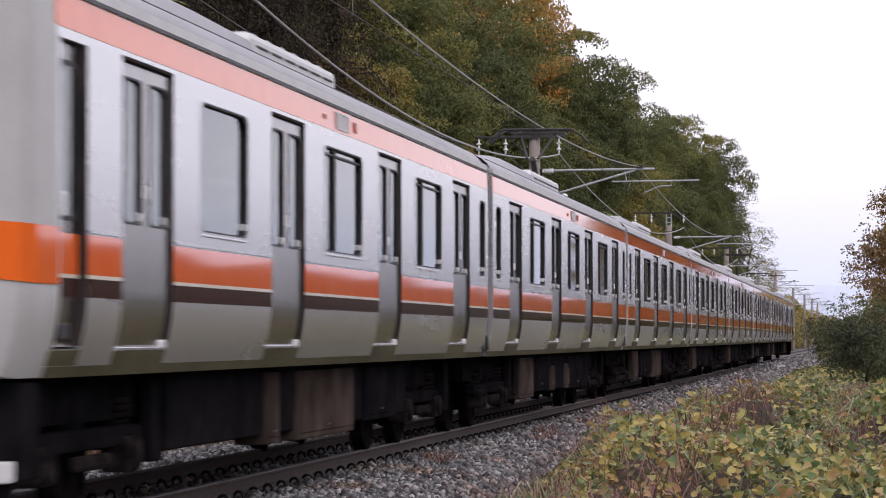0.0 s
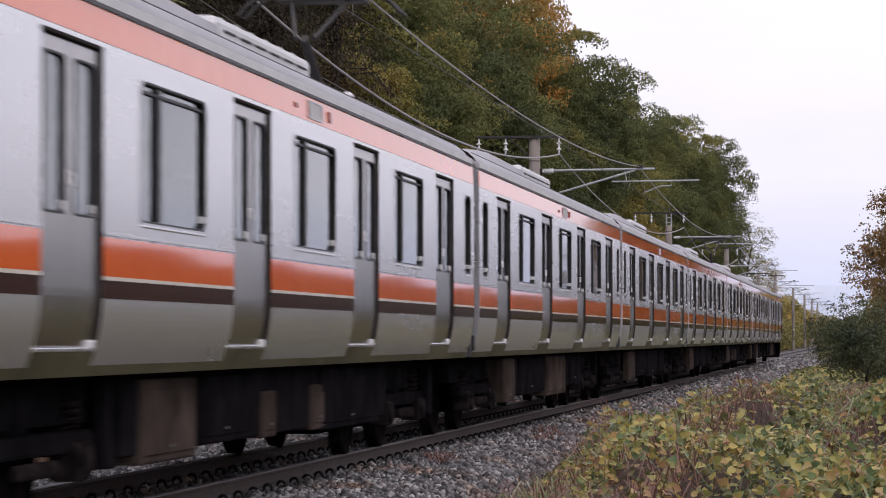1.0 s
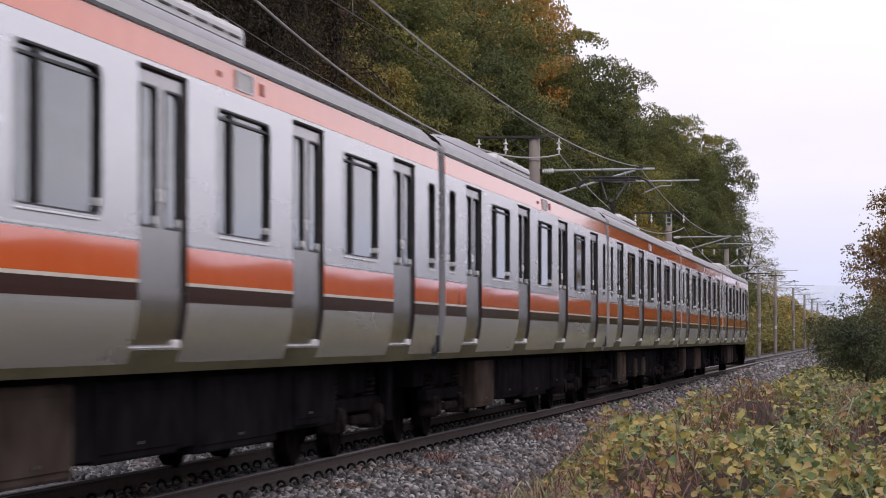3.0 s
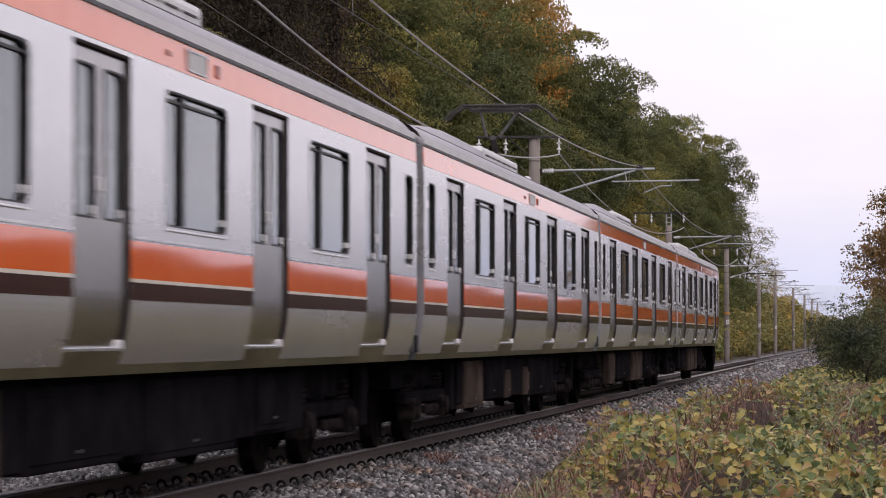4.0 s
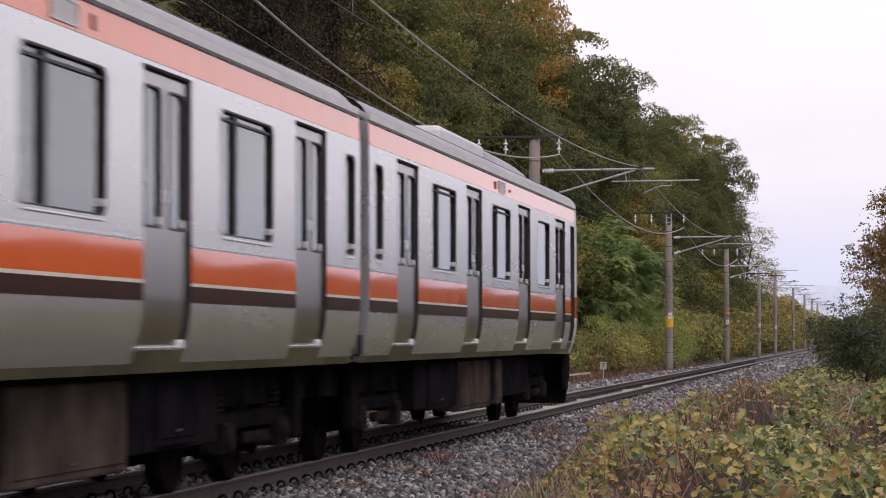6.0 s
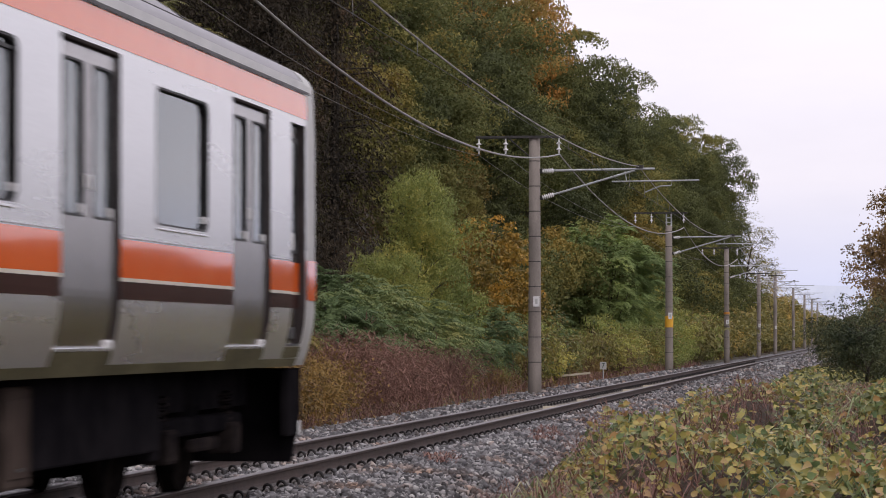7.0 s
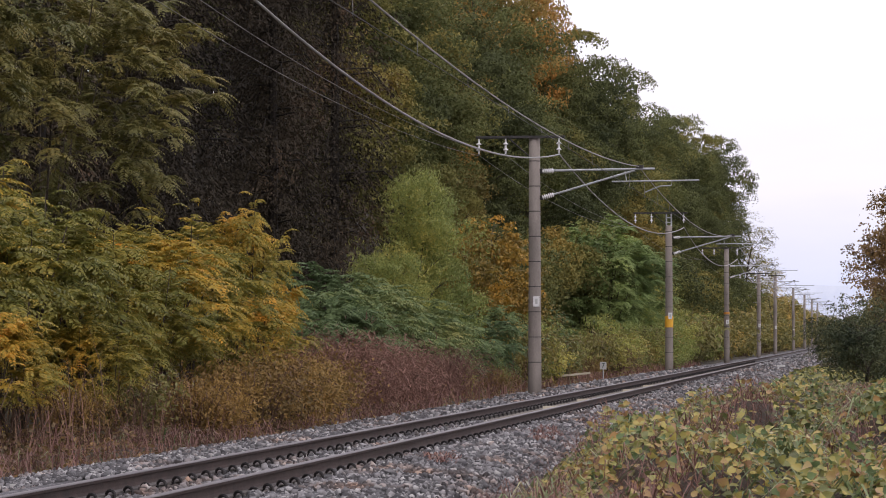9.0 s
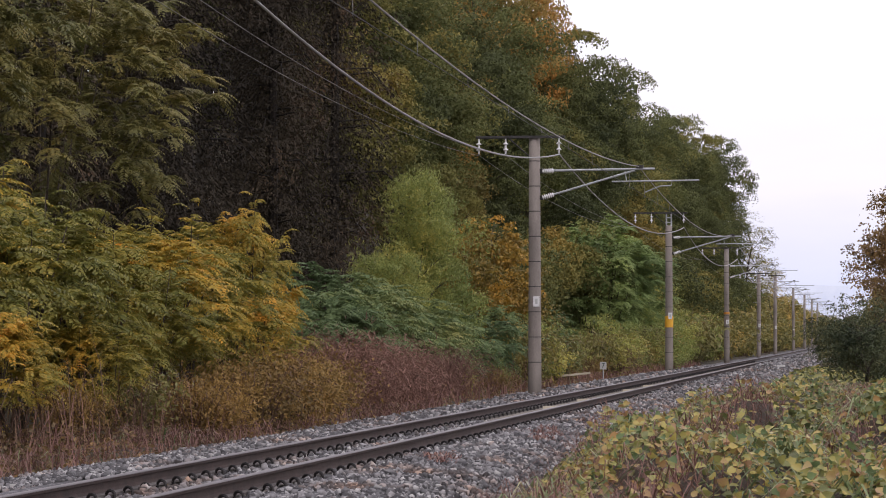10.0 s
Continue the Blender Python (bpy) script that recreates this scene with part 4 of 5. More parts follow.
        for y in (5.4,):
            part("cable_insulator", lathe(bmesh.new(), [(0.04, 0), (0.07, 0.05), (0.04, 0.08), (0.07, 0.12), (0.03, 0.16)], (0.72, y, 3.585), n=12), PORCELAIN, roof, "white roof insulator")
    return car


BOX_TRAILER = ((-5.4, -4.2, 0.34, True), (-0.25, 2.4, 0.33, True), (3.2, 4.4, 0.45, False), (-3.6, -1.0, 0.40, False))
BOX_MIDDLE = ((-5.4, -3.7, 0.34, True), (3.2, 4.4, 0.45, False), (-3.2, -1.0, 0.40, False), (-0.4, 2.4, 0.36, False))
BOX_MOTOR = ((-4.8, -3.2, 0.35, True), (-0.88, -0.36, 0.40, True, 0.78), (1.19, 1.80, 0.40, True, 0.80), (1.6, 4.6, 0.38, False), (-3.0, -1.5, 0.42, False))
BOX_CAB = ((-0.75, 2.0, 0.33, True), (-2.0, -1.45, 0.34, True), (2.6, 4.4, 0.4, False))
front_car = build_car(True, False, BOX_CAB, "stainless steel cab car with orange bands and a grey resin front")
motor_car = build_car(False, True, BOX_MOTOR, "stainless steel motor car with orange bands and a roof pantograph")
trailer = build_car(False, False, BOX_TRAILER, "stainless steel trailer car with orange and brown bands, four doors")
middle = build_car(False, False, BOX_MIDDLE, "stainless steel middle car with orange and brown bands, dark underfloor equipment")
PITCH = 19.88
START = -2.1 - PITCH / 2
train = [(front_car, 0, 0), (motor_car, 1, 0), (trailer, 2, 0), (middle, 3, 0), (copy_thing(middle, pose(0, 0, 0)), 4, 0), (copy_thing(trailer, pose(0, 0, 0)), 6, 0)]
train.append((copy_thing(motor_car, pose(0, 0, 0)), 5, 0))
train.append((copy_thing(front_car, pose(0, 0, 0)), 7, 180))


# ---- overhead line ----
def sag(p, q, drop, n=24):
    p, q = Vector(p), Vector(q)
    return [p.lerp(q, k / n) - Vector((0, 0, 4 * drop * (k / n) * (1 - k / n))) for k in range(n + 1)]


def ribbed(bm, a, b, ribs, r):
    """A ribbed porcelain insulator from a to b."""
    a, b = Vector(a), Vector(b)
    pts, rad = [], []
    for k in range(ribs * 2 + 1):
        pts.append(a.lerp(b, k / (ribs * 2)))
        rad.append(r if k % 2 else r * 0.45)
    return tube(bm, pts, rad, 10)


def build_pole(y, x=-2.95, h=6.62, tag=True, plate="", steel_top=False, detail=True):
    pole = thing("catenary_pole", "weathered grey concrete railway pole with a bracket arm", "catenary pole", "catenary poles", pose(x, y, 0))
    top = h - 0.55 if steel_top else h
    part("shaft", lathe(bmesh.new(), [(0.185, -0.7), (0.18, 0.4), (0.165, 3.0), (0.15, top - 0.02), (0.13, top)], (0, 0, 0), n=20), CONCRETE, pole, "round concrete shaft", smooth=True)
    if detail:
        for k in range(9):
            z = 0.55 + k * 0.68
            if z < top - 0.1:
                r = float(np.interp(z, [0.4, 3.0, top], [0.182, 0.167, 0.152]))
                part("band", lathe(bmesh.new(), [(r - 0.01, -0.012), (r + 0.005, -0.01), (r + 0.005, 0.01), (r - 0.01, 0.012)], (0, 0, z), n=20), DARK_STEEL, pole, "thin dark steel band")
    if steel_top:
        for sx in (-0.11, 0.11):
            part("top_channel", boxed(sx - 0.03, sx + 0.03, -0.05, 0.05, top - 0.1, h, b=0.006), GALV, pole, "steel channel at the pole's head")
        for z in (top + 0.12, top + 0.34):
            part("top_rung", boxed(-0.10, 0.10, -0.03, 0.03, z, z + 0.05), GALV, pole)
    part("crossarm", boxed(-1.58, 0.84, -0.2, -0.12, h - 0.02, h + 0.05, b=0.008), DARK_STEEL, pole, "dark steel crossarm")
    part("arm_brace", tubed([(-0.7, -0.16, h), (-0.14, -0.16, h - 0.5)], 0.02, 6), DARK_STEEL, pole)
    for sx in (-1.5, -0.77, 0.68):
        part("insulator", lathe(bmesh.new(), [(0.02, 0.0), (0.025, -0.10), (0.08, -0.15), (0.03, -0.17), (0.03, -0.26), (0.08, -0.31), (0.03, -0.33), (0.02, -0.42)], (sx, -0.16, h - 0.02), n=12), PORCELAIN, pole, "white porcelain insulator")
    part("bracket_tube", tubed([(0.5, 0, 5.73), (3.25, 0, 5.76)], 0.03, 8), GALV, pole, "galvanised top tube")
    part("bracket_strut", tubed([(0.5, 0, 5.08), (1.2, 0, 5.28), (2.72, 0, 5.72)], 0.028, 8), GALV, pole, "galvanised inclined strut")
    part("bracket_insulator", ribbed(bmesh.new(), (0.2, 0, 5.72), (0.52, 0, 5.73), 6, 0.075), PORCELAIN, pole, "white ribbed insulator")
    part("bracket_insulator", ribbed(bmesh.new(), (0.2, 0, 5.0), (0.52, 0, 5.085), 6, 0.075), PORCELAIN, pole, "white ribbed insulator")
    for z in (5.72, 5.0):
        part("clamp", boxed(0.10, 0.24, -0.05, 0.05, z - 0.06, z + 0.06, b=0.01), DARK_STEEL, pole)
    part("registration_tube", tubed([(2.1, 0, 5.42), (4.45, 0, 5.44)], 0.02, 8), GALV, pole, "galvanised registration tube")
    part("drop_bar", tubed([(2.45, 0, 5.7), (2.5, 0, 5.42)], 0.014, 6), GALV, pole)
    part("steady_arm", tubed([(3.72, 0, 5.43), (3.7, 0, 5.30), (3.4, 0, 5.29), (3.0, 0, 5.13)], 0.017, 6), GALV, pole, "curved steady arm")
    part("messenger_clamp", boxed(2.75, 2.95, -0.05, 0.05, 5.77, 5.86, b=0.01), DARK_STEEL, pole)
    if tag:
        tg = part("number_tag", boxed(-0.02, 0.15, -0.20, -0.175, 2.05, 2.33, b=0.004), WHITE, pole, "small white tag")
        part("tag_bar", boxed(0.03, 0.10, -0.204, -0.199, 2.12, 2.26), MASK, tg, "grey marking")
    if plate == "yellow":
        part("warning_plate", lathe(bmesh.new(), [(0.178, -0.26), (0.19, -0.25), (0.19, 0.25), (0.178, 0.26)], (0, 0, 1.93), n=20), YELLOW, pole, "yellow plate wrapped round the pole")
    if plate == "orange":
        part("reflective_band", lathe(bmesh.new(), [(0.178, -0.07), (0.186, -0.06), (0.186, 0.06), (0.178, 0.07)], (0, 0, 2.75), n=20), ORANGE_TAPE, pole, "faded orange band")
    return pole


build_pole(40.2)
build_pole(92.4, h=6.81, plate="yellow", steel_top=True)
build_pole(144.5, h=6.84, plate="orange")
for y, h in ((196.9, 6.4), (237.2, 7.1), (301.2, 7.0), (358.9, 7.05), (408.0, 7.1), (455.0, 7.1)):
    build_pole(y, h=h, detail=y < 200)

line_y = [-12.0, 40.2, 92.4, 144.5, 196.9, 249, 301]


def wire(name, x, z, drop, r, label, lift=1.0, more=1.45):
    w = tagged(new(name), label, "wire", "overhead wires")
    w.location = (x, 40.2, z)
    for k, (a, b) in enumerate(zip(line_y, line_y[1:])):
        part("wire_span", tubed([p - Vector((x, 40.2, z)) for p in sag((x, a, z + (lift if k == 0 else 0)), (x, b, z), drop * (more if k == 0 else 1.0))], r, 6), WIRE if r > 0.01 else FINE_WIRE, w)
    return w


wire("feeder_wire", -2.27, 6.17, 0.98, 0.02, "thick sagging bare feeder wire on pole insulators")
wire("line_wire", -4.45, 6.15, 0.48, 0.006, "thin sagging wire along the pole line")
wire("line_wire", -3.72, 6.15, 0.52, 0.006, "thin sagging wire along the pole line")
mess = wire("messenger_wire", -0.12, 5.82, 0.62, 0.013, "sagging messenger wire with droppers above the track", 0.0, 1.0)
for k in range(60):
    y = -8 + k * 5.0
    a = max(i for i, v in enumerate(line_y[:-1]) if v <= y)
    f = (y - line_y[a]) / (line_y[a + 1] - line_y[a])
    zt = 5.82 - 4 * 0.62 * f * (1 - f)
    part("dropper", tubed([(0, y - 40.2, zt - 5.82), (0.01, y - 40.2, 5.08 - 5.82)], 0.004, 4), WIRE, mess, "thin dropper")
cw = tagged(new("contact_wire"), "straight dark contact wire above the track", "wire", "overhead wires")
part("wire_span", tubed([(-0.05, -14, 5.07), (-0.05, 301, 5.12)], 0.0065, 6), DARK_STEEL, cw)


# ---- plants ----
def limbs(bm, rng, base, height, spread, n, r0, lean=0.0, lo=0.3):
    """A tapered, slightly crooked trunk with n limbs; returns the limbs' tips."""
    pts = [Vector((base[0] + lean * k * k / 25 + rng.normal() * 0.06 * k, base[1] + rng.normal() * 0.06 * k, base[2] + height * k / 6)) for k in range(7)]
    tube(bm, pts, [r0 * (1 - 0.13 * k) for k in range(7)], 8)
    tips = []
    for k in range(n):
        f = lo + (0.97 - lo) * k / max(1, n - 1)
        i = min(5, int(f * 6))
        p = pts[i].lerp(pts[i + 1], f * 6 - i)
        a = k * 2.4 + rng.normal() * 0.4
        L = spread * (1.05 - 0.55 * f) * rng.uniform(0.75, 1.1)
        d = Vector((math.cos(a), math.sin(a), 0.35 + 0.5 * f))
        q, e = p + d * L * 0.5, p + d * L + Vector((0, 0, -0.08 * L))
        r = r0 * (0.42 - 0.25 * f)
        tube(bm, [p, q, e], [r, r * 0.6, r * 0.2], 5)
        tips.append((q, e))
        for s in (-1, 1):
            e2 = q + Vector((math.cos(a + s * 0.8), math.sin(a + s * 0.8), 0.5)) * L * 0.45
            tube(bm, [q, e2], [r * 0.5, r * 0.12], 4)
            tips.append((q, e2))
    return tips


def plant(name, label, category, trunk_bm, crown_me, bark, leaf, group, crown_label, crown_name="crown", trunk_name="trunk"):
    p = thing(name, label, category, group)
    if trunk_bm is not None:
        part(trunk_name, trunk_bm, bark, p)
    link(crown_name, crown_me, leaf, p, crown_label)
    return p


def clump_leaves(rng, centres, radius, per, size, ratio, squash=0.75, droop=0.0):
    """Leaves on the upper and outer shells of many clumps."""
    n = len(centres) * per
    c = np.repeat(np.array(centres), per, 0)
    r = np.repeat(np.broadcast_to(radius, len(centres)), per)[:, None]
    d = directions(rng, n, 0.55)
    lump = 1 + 0.22 * np.sin(d[:, :1] * 4 + c[:, :1] * 3) * np.cos(d[:, 1:2] * 5 + c[:, 1:2] * 2)
    rad = r * lump * (rng.uniform(0.5, 1.0, n) ** 0.4)[:, None] * (1 + 0.10 * rng.normal(size=(n, 1)))
    pos = c + d * rad * [1, 1, squash]
    axis = unit(d + 0.8 * rng.normal(size=(n, 3)) + [0, 0, -droop])
    normal = unit(d * 1.0 + 0.26 * rng.normal(size=(n, 3)) + [0, 0, 0.25])
    ln = size * rng.uniform(0.6, 1.3, n)
    return pos, axis, normal, ln, ln * ratio


def lobed_crown(rng, centres, radius, lobes, per, size, ratio, squash=0.75):
    """A crown whose clumps break up into rounded lobes of fine leaves, with shade between and under them."""
    n = len(centres)
    c = np.repeat(np.array(centres), lobes, 0)
    r = np.repeat(np.broadcast_to(radius, n), lobes)[:, None]
    d = directions(rng, n * lobes, 0.45)
    sub = c + d * r * [1, 1, squash] * rng.uniform(0.7, 1.05, (n * lobes, 1))
    q = np.repeat(sub, per, 0)
    lr = np.repeat(r * rng.uniform(0.26, 0.5, r.shape), per, 0)
    e = directions(rng, n * lobes * per, 0.5)
    pos = q + e * lr * [1, 1, 0.62] * (0.72 + 0.3 * rng.uniform(0, 1, (len(q), 1)))
    normal = unit(e * 0.8 + 0.5 * np.repeat(d, per, 0) + 0.14 * rng.normal(size=e.shape) + [0, 0, 0.1])
    ln = size * rng.uniform(0.6, 1.3, len(q))
    return leaf_mesh("crown", pos, unit(e * 0.4 + rng.normal(size=e.shape)), normal, ln, ln * ratio, 0.08)


def crown_mesh(rng, cen, radius, per, size, ratio, squash=0.75, droop=0.0):
    """A crown of leaves in clumps."""
    pos, axis, normal, ln, wd = clump_leaves(rng, cen, radius, per, size, ratio, squash, droop)
    me = leaf_mesh("crown", pos, axis, normal, ln, wd)
    return me


def broadleaf(seed, height, radius, bottom, mat, label, clumps=60, per=150, size=0.30, group="hillside trees", ratio=0.62, name="broadleaf_tree", crad=1.25, droop=0.0, squash=0.75, category="tree", lobes=0):
    rng = np.random.default_rng(seed)
    bm = bmesh.new()
    tips = limbs(bm, rng, (0, 0, -1.2), height * 0.92 + 1.2, radius * 0.95, 12, 0.24 if height > 7 else 0.09, lo=0.4)
    cen = [np.array(e) for q, e in tips][: clumps // 2]
    while len(cen) < clumps:
        d = directions(rng, 1)[0]
        h = (bottom + height) / 2
        f = rng.uniform(0.6, 1.0) ** 0.5
        cen.append(np.array([d[0] * radius * f * (1 - 0.25 * d[2]), d[1] * radius * f * (1 - 0.25 * d[2]), h + d[2] * (height - bottom) / 2 * f]) + rng.normal(size=3) * 0.3 * crad)
    radii = crad * rng.uniform(0.6, 1.35, clumps)
    me = lobed_crown(rng, cen, radii, lobes, per, size, ratio, squash) if lobes else crown_mesh(rng, cen, radii, per, size, ratio, squash, droop)
    return plant(name, label, category, bm, me, BARK, mat, group, "uneven leafy crown")


def conifer(seed, height, radius, label):
    """A cedar: drooping boughs in tiers, dense with short sprays."""
    rng = np.random.default_rng(seed)
    bm = bmesh.new()
    tube(bm, [(0, 0, -1.2), (0, 0.05, height * 0.5), (0, 0, height)], [0.2, 0.13, 0.02], 8)
    P, A, N, L = [], [], [], []
    n = 230
    for k in range(n):
        f = (k + 0.5) / n
        z = 1.2 + (height - 1.5) * f
        a = k * 2.399 + rng.normal() * 0.3
        R = radius * (1.0 - 0.8 * f ** 1.4) * rng.uniform(0.7, 1.15)
        R *= 0.55 + 0.55 * abs(math.sin(1.3 * z + 2.0 * math.cos(2.0 * a)))
        out = np.array([math.cos(a), math.sin(a), 0])
        if k % 3 == 0:
            tube(bm, [Vector((0, 0, z)), Vector((*(out[:2] * R * 0.6), z + 0.1)), Vector((*(out[:2] * R), z - 0.35 * R))], [0.04, 0.025, 0.008], 4)
        m = 130
        t = rng.uniform(0.02, 1.0, m) ** 0.8
        pos = out[None] * (R * t)[:, None] + rng.normal(size=(m, 3)) * [0.16, 0.16, 0.10] + np.repeat(rng.normal(size=(m // 10, 3)) * [0.22, 0.22, 0.16], 10, 0)
        pos[:, 2] += z + 0.3 * R * t - 0.65 * R * t * t
        P.append(pos)
        A.append(out[None] * 0.6 + rng.normal(size=(m, 3)) * 0.45 + [0, 0, -0.65])
        N.append(out[None] * 0.6 + rng.normal(size=(m, 3)) * 0.5 + [0, 0, 0.4])
    P, A, N = np.concatenate(P), np.concatenate(A), np.concatenate(N)
    me = leaf_mesh("crown", P, A, N, 0.15 * rng.uniform(0.6, 1.3, len(P)), 0.06, 0.08)
    return plant("cedar", label, "tree", bm, me, CEDAR_BARK, LEAF_CEDAR, "dark cedars", "drooping dark sprays")


def fronds(rng, bases, dirs, length, pairs, leaflet, ratio=0.36):
    """Feather-like leaves: a rachis that arches out and down, with pairs of leaflets and one at its tip."""
    n = len(bases)
    dirs = unit(dirs)
    flat = unit(dirs * [1, 1, 0] + 1e-4)
    side = np.cross(flat, [0, 0, 1.0])
    P, A, N, L = [], [], [], []
    ln = length * rng.uniform(0.65, 1.25, n)[:, None]
    bend = rng.uniform(0.35, 0.8, n)[:, None]
    for k in range(pairs + 1):
        t = 0.18 + 0.82 * k / pairs
        p = bases + dirs * ln * t - np.array([0, 0, 1.0]) * ln * bend * t * t
        tang = unit(dirs - np.array([0, 0, 2.0]) * bend * t)
        nrm = unit(np.cross(side, tang))
        nrm = np.where(nrm[:, 2:] < 0, -nrm, nrm)
        sz = leaflet * (0.75 + 0.5 * math.sin(math.pi * min(1, 0.15 + 0.85 * t)))
        for s in ((-1, 1) if k < pairs else (0,)):
            P.append(p)
            A.append(side * s + tang * (0.45 if s else 1.0) - np.array([0, 0, 0.22]) + rng.normal(size=(n, 3)) * 0.1)
            N.append(nrm + rng.normal(size=(n, 3)) * 0.18)
            L.append(sz * rng.uniform(0.85, 1.15, n))
    L = np.concatenate(L)
    return np.concatenate(P), np.concatenate(A), np.concatenate(N), L, L * ratio


def feather_bush(seed, height, radius, tips, mat, label, length=0.7, pairs=7, leaflet=0.16, per=7, low=0.15, group="trackside shrubs", name="sumac_shrub", category="shrub", stems=9, shoots=0):
    rng = np.random.default_rng(seed)
    bm = bmesh.new()
    for k in range(stems):
        a = k * 2.4
        R = radius * rng.uniform(0.2, 0.75)
        h = height * rng.uniform(0.6, 0.95)
        tube(bm, [(0.15 * math.cos(a), 0.15 * math.sin(a), -0.4), (R * 0.45 * math.cos(a), R * 0.45 * math.sin(a), h * 0.5), (R * math.cos(a), R * math.sin(a), h)], [0.045, 0.03, 0.01], 5)
    d = directions(rng, tips, 0.25)
    f = rng.uniform(0.35, 1.0, tips)[:, None] ** 0.45
    lump = 1 + 0.28 * np.sin(d[:, :1] * 5 + seed) * np.cos(d[:, 1:2] * 4.3 + d[:, 2:] * 3)
    tip = d * f * lump * [radius, radius, height * (1 - low) / 2] + [0, 0, height * (low + (1 - low) / 2)]
    tip = tip[tip[:, 2] > 0.15]
    b = np.repeat(tip, per, 0)
    out = np.repeat(unit(d[: len(tip)] * [1, 1, 0.4]), per, 0)
    ang = rng.uniform(0, math.tau, len(b))
    dirs = np.stack([np.cos(ang), np.sin(ang), rng.uniform(0.15, 0.75, len(b))], 1) + out * 0.5
    b = b + rng.normal(size=b.shape) * 0.06
    for k in range(shoots):
        a, R = k * 2.4 + 0.7, radius * rng.uniform(0.25, 0.85)
        foot = np.array([R * math.cos(a), R * math.sin(a), height * 0.55])
        top = foot * [1.12, 1.12, 1] + [0, 0, height * rng.uniform(0.36, 0.58)]
        tube(bm, [Vector(foot), Vector(top)], [0.018, 0.008], 5)
        f = rng.uniform(0.35, 1.0, 15)[:, None]
        ang = np.arange(15) * 2.4
        b = np.concatenate([b, foot * (1 - f) + top * f])
        dirs = np.concatenate([dirs, np.stack([np.cos(ang), np.sin(ang), 0.35 + 0.6 * f[:, 0]], 1)])
    me = leaf_mesh("foliage", *fronds(rng, b, dirs, length, pairs, leaflet))
    return plant(name, label, category, bm, me, BARK, mat, group, "feathery compound leaves", "foliage", "stem")


def plume_bush(seed, height, radius, culms, mat, label, per=110, size=0.24, ratio=0.24, group="bamboo thickets", name="bamboo_clump"):
    """Arching bamboo culms, dense with narrow hanging leaves."""
    rng = np.random.default_rng(seed)
    bm = bmesh.new()
    P, A = [], []
    for k in range(culms):
        a = rng.uniform(0, math.tau)
        R, h = radius * rng.uniform(0.15, 1.0), height * rng.uniform(0.55, 1.0)
        o = np.array([math.cos(a), math.sin(a), 0])
        c = [o * 0.25 * R + [0, 0, -0.4], o * R * 0.5 + [0, 0, h * 0.6], o * R * 0.8 + [0, 0, h], o * R * 1.15 + [0, 0, h * 0.86]]
        tube(bm, [Vector(p) for p in c], [0.025, 0.02, 0.012, 0.005], 4)
        t = rng.uniform(0.2, 1.0, per)
        u = 1 - t
        pos = (u ** 3)[:, None] * c[0] + (3 * u * u * t)[:, None] * c[1] + (3 * u * t * t)[:, None] * (c[2] * 1.05) + (t ** 3)[:, None] * c[3]
        P.append(pos + rng.normal(size=(per, 3)) * [0.42, 0.42, 0.25])
        A.append(o[None] * 0.5 + rng.normal(size=(per, 3)) * 0.6 + [0, 0, -0.35])
    P, A = np.concatenate(P), np.concatenate(A)
    P[:, 2] = np.maximum(P[:, 2], 0.05)
    ln = size * rng.uniform(0.6, 1.3, len(P))
    me = leaf_mesh("foliage", P, A, rng.normal(size=P.shape) * 0.6 + [0, 0, 0.9], ln, ln * ratio)
    return plant(name, label, "bamboo", bm, me, BROWN_TWIG, mat, group, "narrow hanging leaves", "foliage", "stem")


def blades(rng, base, height, width, lean, curl=0.5):
    """Grass: each blade two tapering pieces that bend over."""
    n = len(base)
    a = rng.uniform(0, math.tau, n)
    o = np.stack([np.cos(a), np.sin(a), np.zeros(n)], 1)
    s = np.stack([-np.sin(a), np.cos(a), np.zeros(n)], 1)
    h = (height * rng.uniform(0.5, 1.25, n))[:, None]
    w = (width * rng.uniform(0.7, 1.3, n))[:, None]
    le = (lean * rng.uniform(0.3, 1.5, n))[:, None]
    mid = base + o * h * le * 0.35 + [0, 0, 1] * h * 0.6
    tip = base + o * h * le + [0, 0, 1] * h * (1 - curl * le)
    v = np.stack([base - s * w / 2, base + s * w / 2, mid + s * w * 0.4, mid - s * w * 0.4, tip], 1).reshape(-1, 3)
    b = np.arange(n)[:, None] * 5
    return v, np.concatenate([b + [0, 1, 2], b + [0, 2, 3], b + [3, 2, 4]], 1).reshape(-1, 3)


def put(proto, places, first=True):
    """Set a plant and its copies on the ground: (x, y, scale, turn[, height scale])."""
    for k, (x, y, sc, turn, *hs) in enumerate(places):
        m = pose(x, y, float(ground_z(x, y)), 0, 0, turn)
        ob = proto if k == 0 else copy_thing(proto, m)
        ob.matrix_basis = m
        ob.scale = (sc, sc, sc * (hs[0] if hs else 1.0))


r0 = random.Random(4)


def row(x, y0, y1, step, jx, smin, smax, hs=None):
    out, y = [], y0
    while y < y1:
        t = (x + r0.uniform(-jx, jx), y + r0.uniform(-0.3, 0.3) * step, r0.uniform(smin, smax), r0.uniform(0, 360))
        out.append(t + ((hs,) if hs else ()))
        y += step
    return out


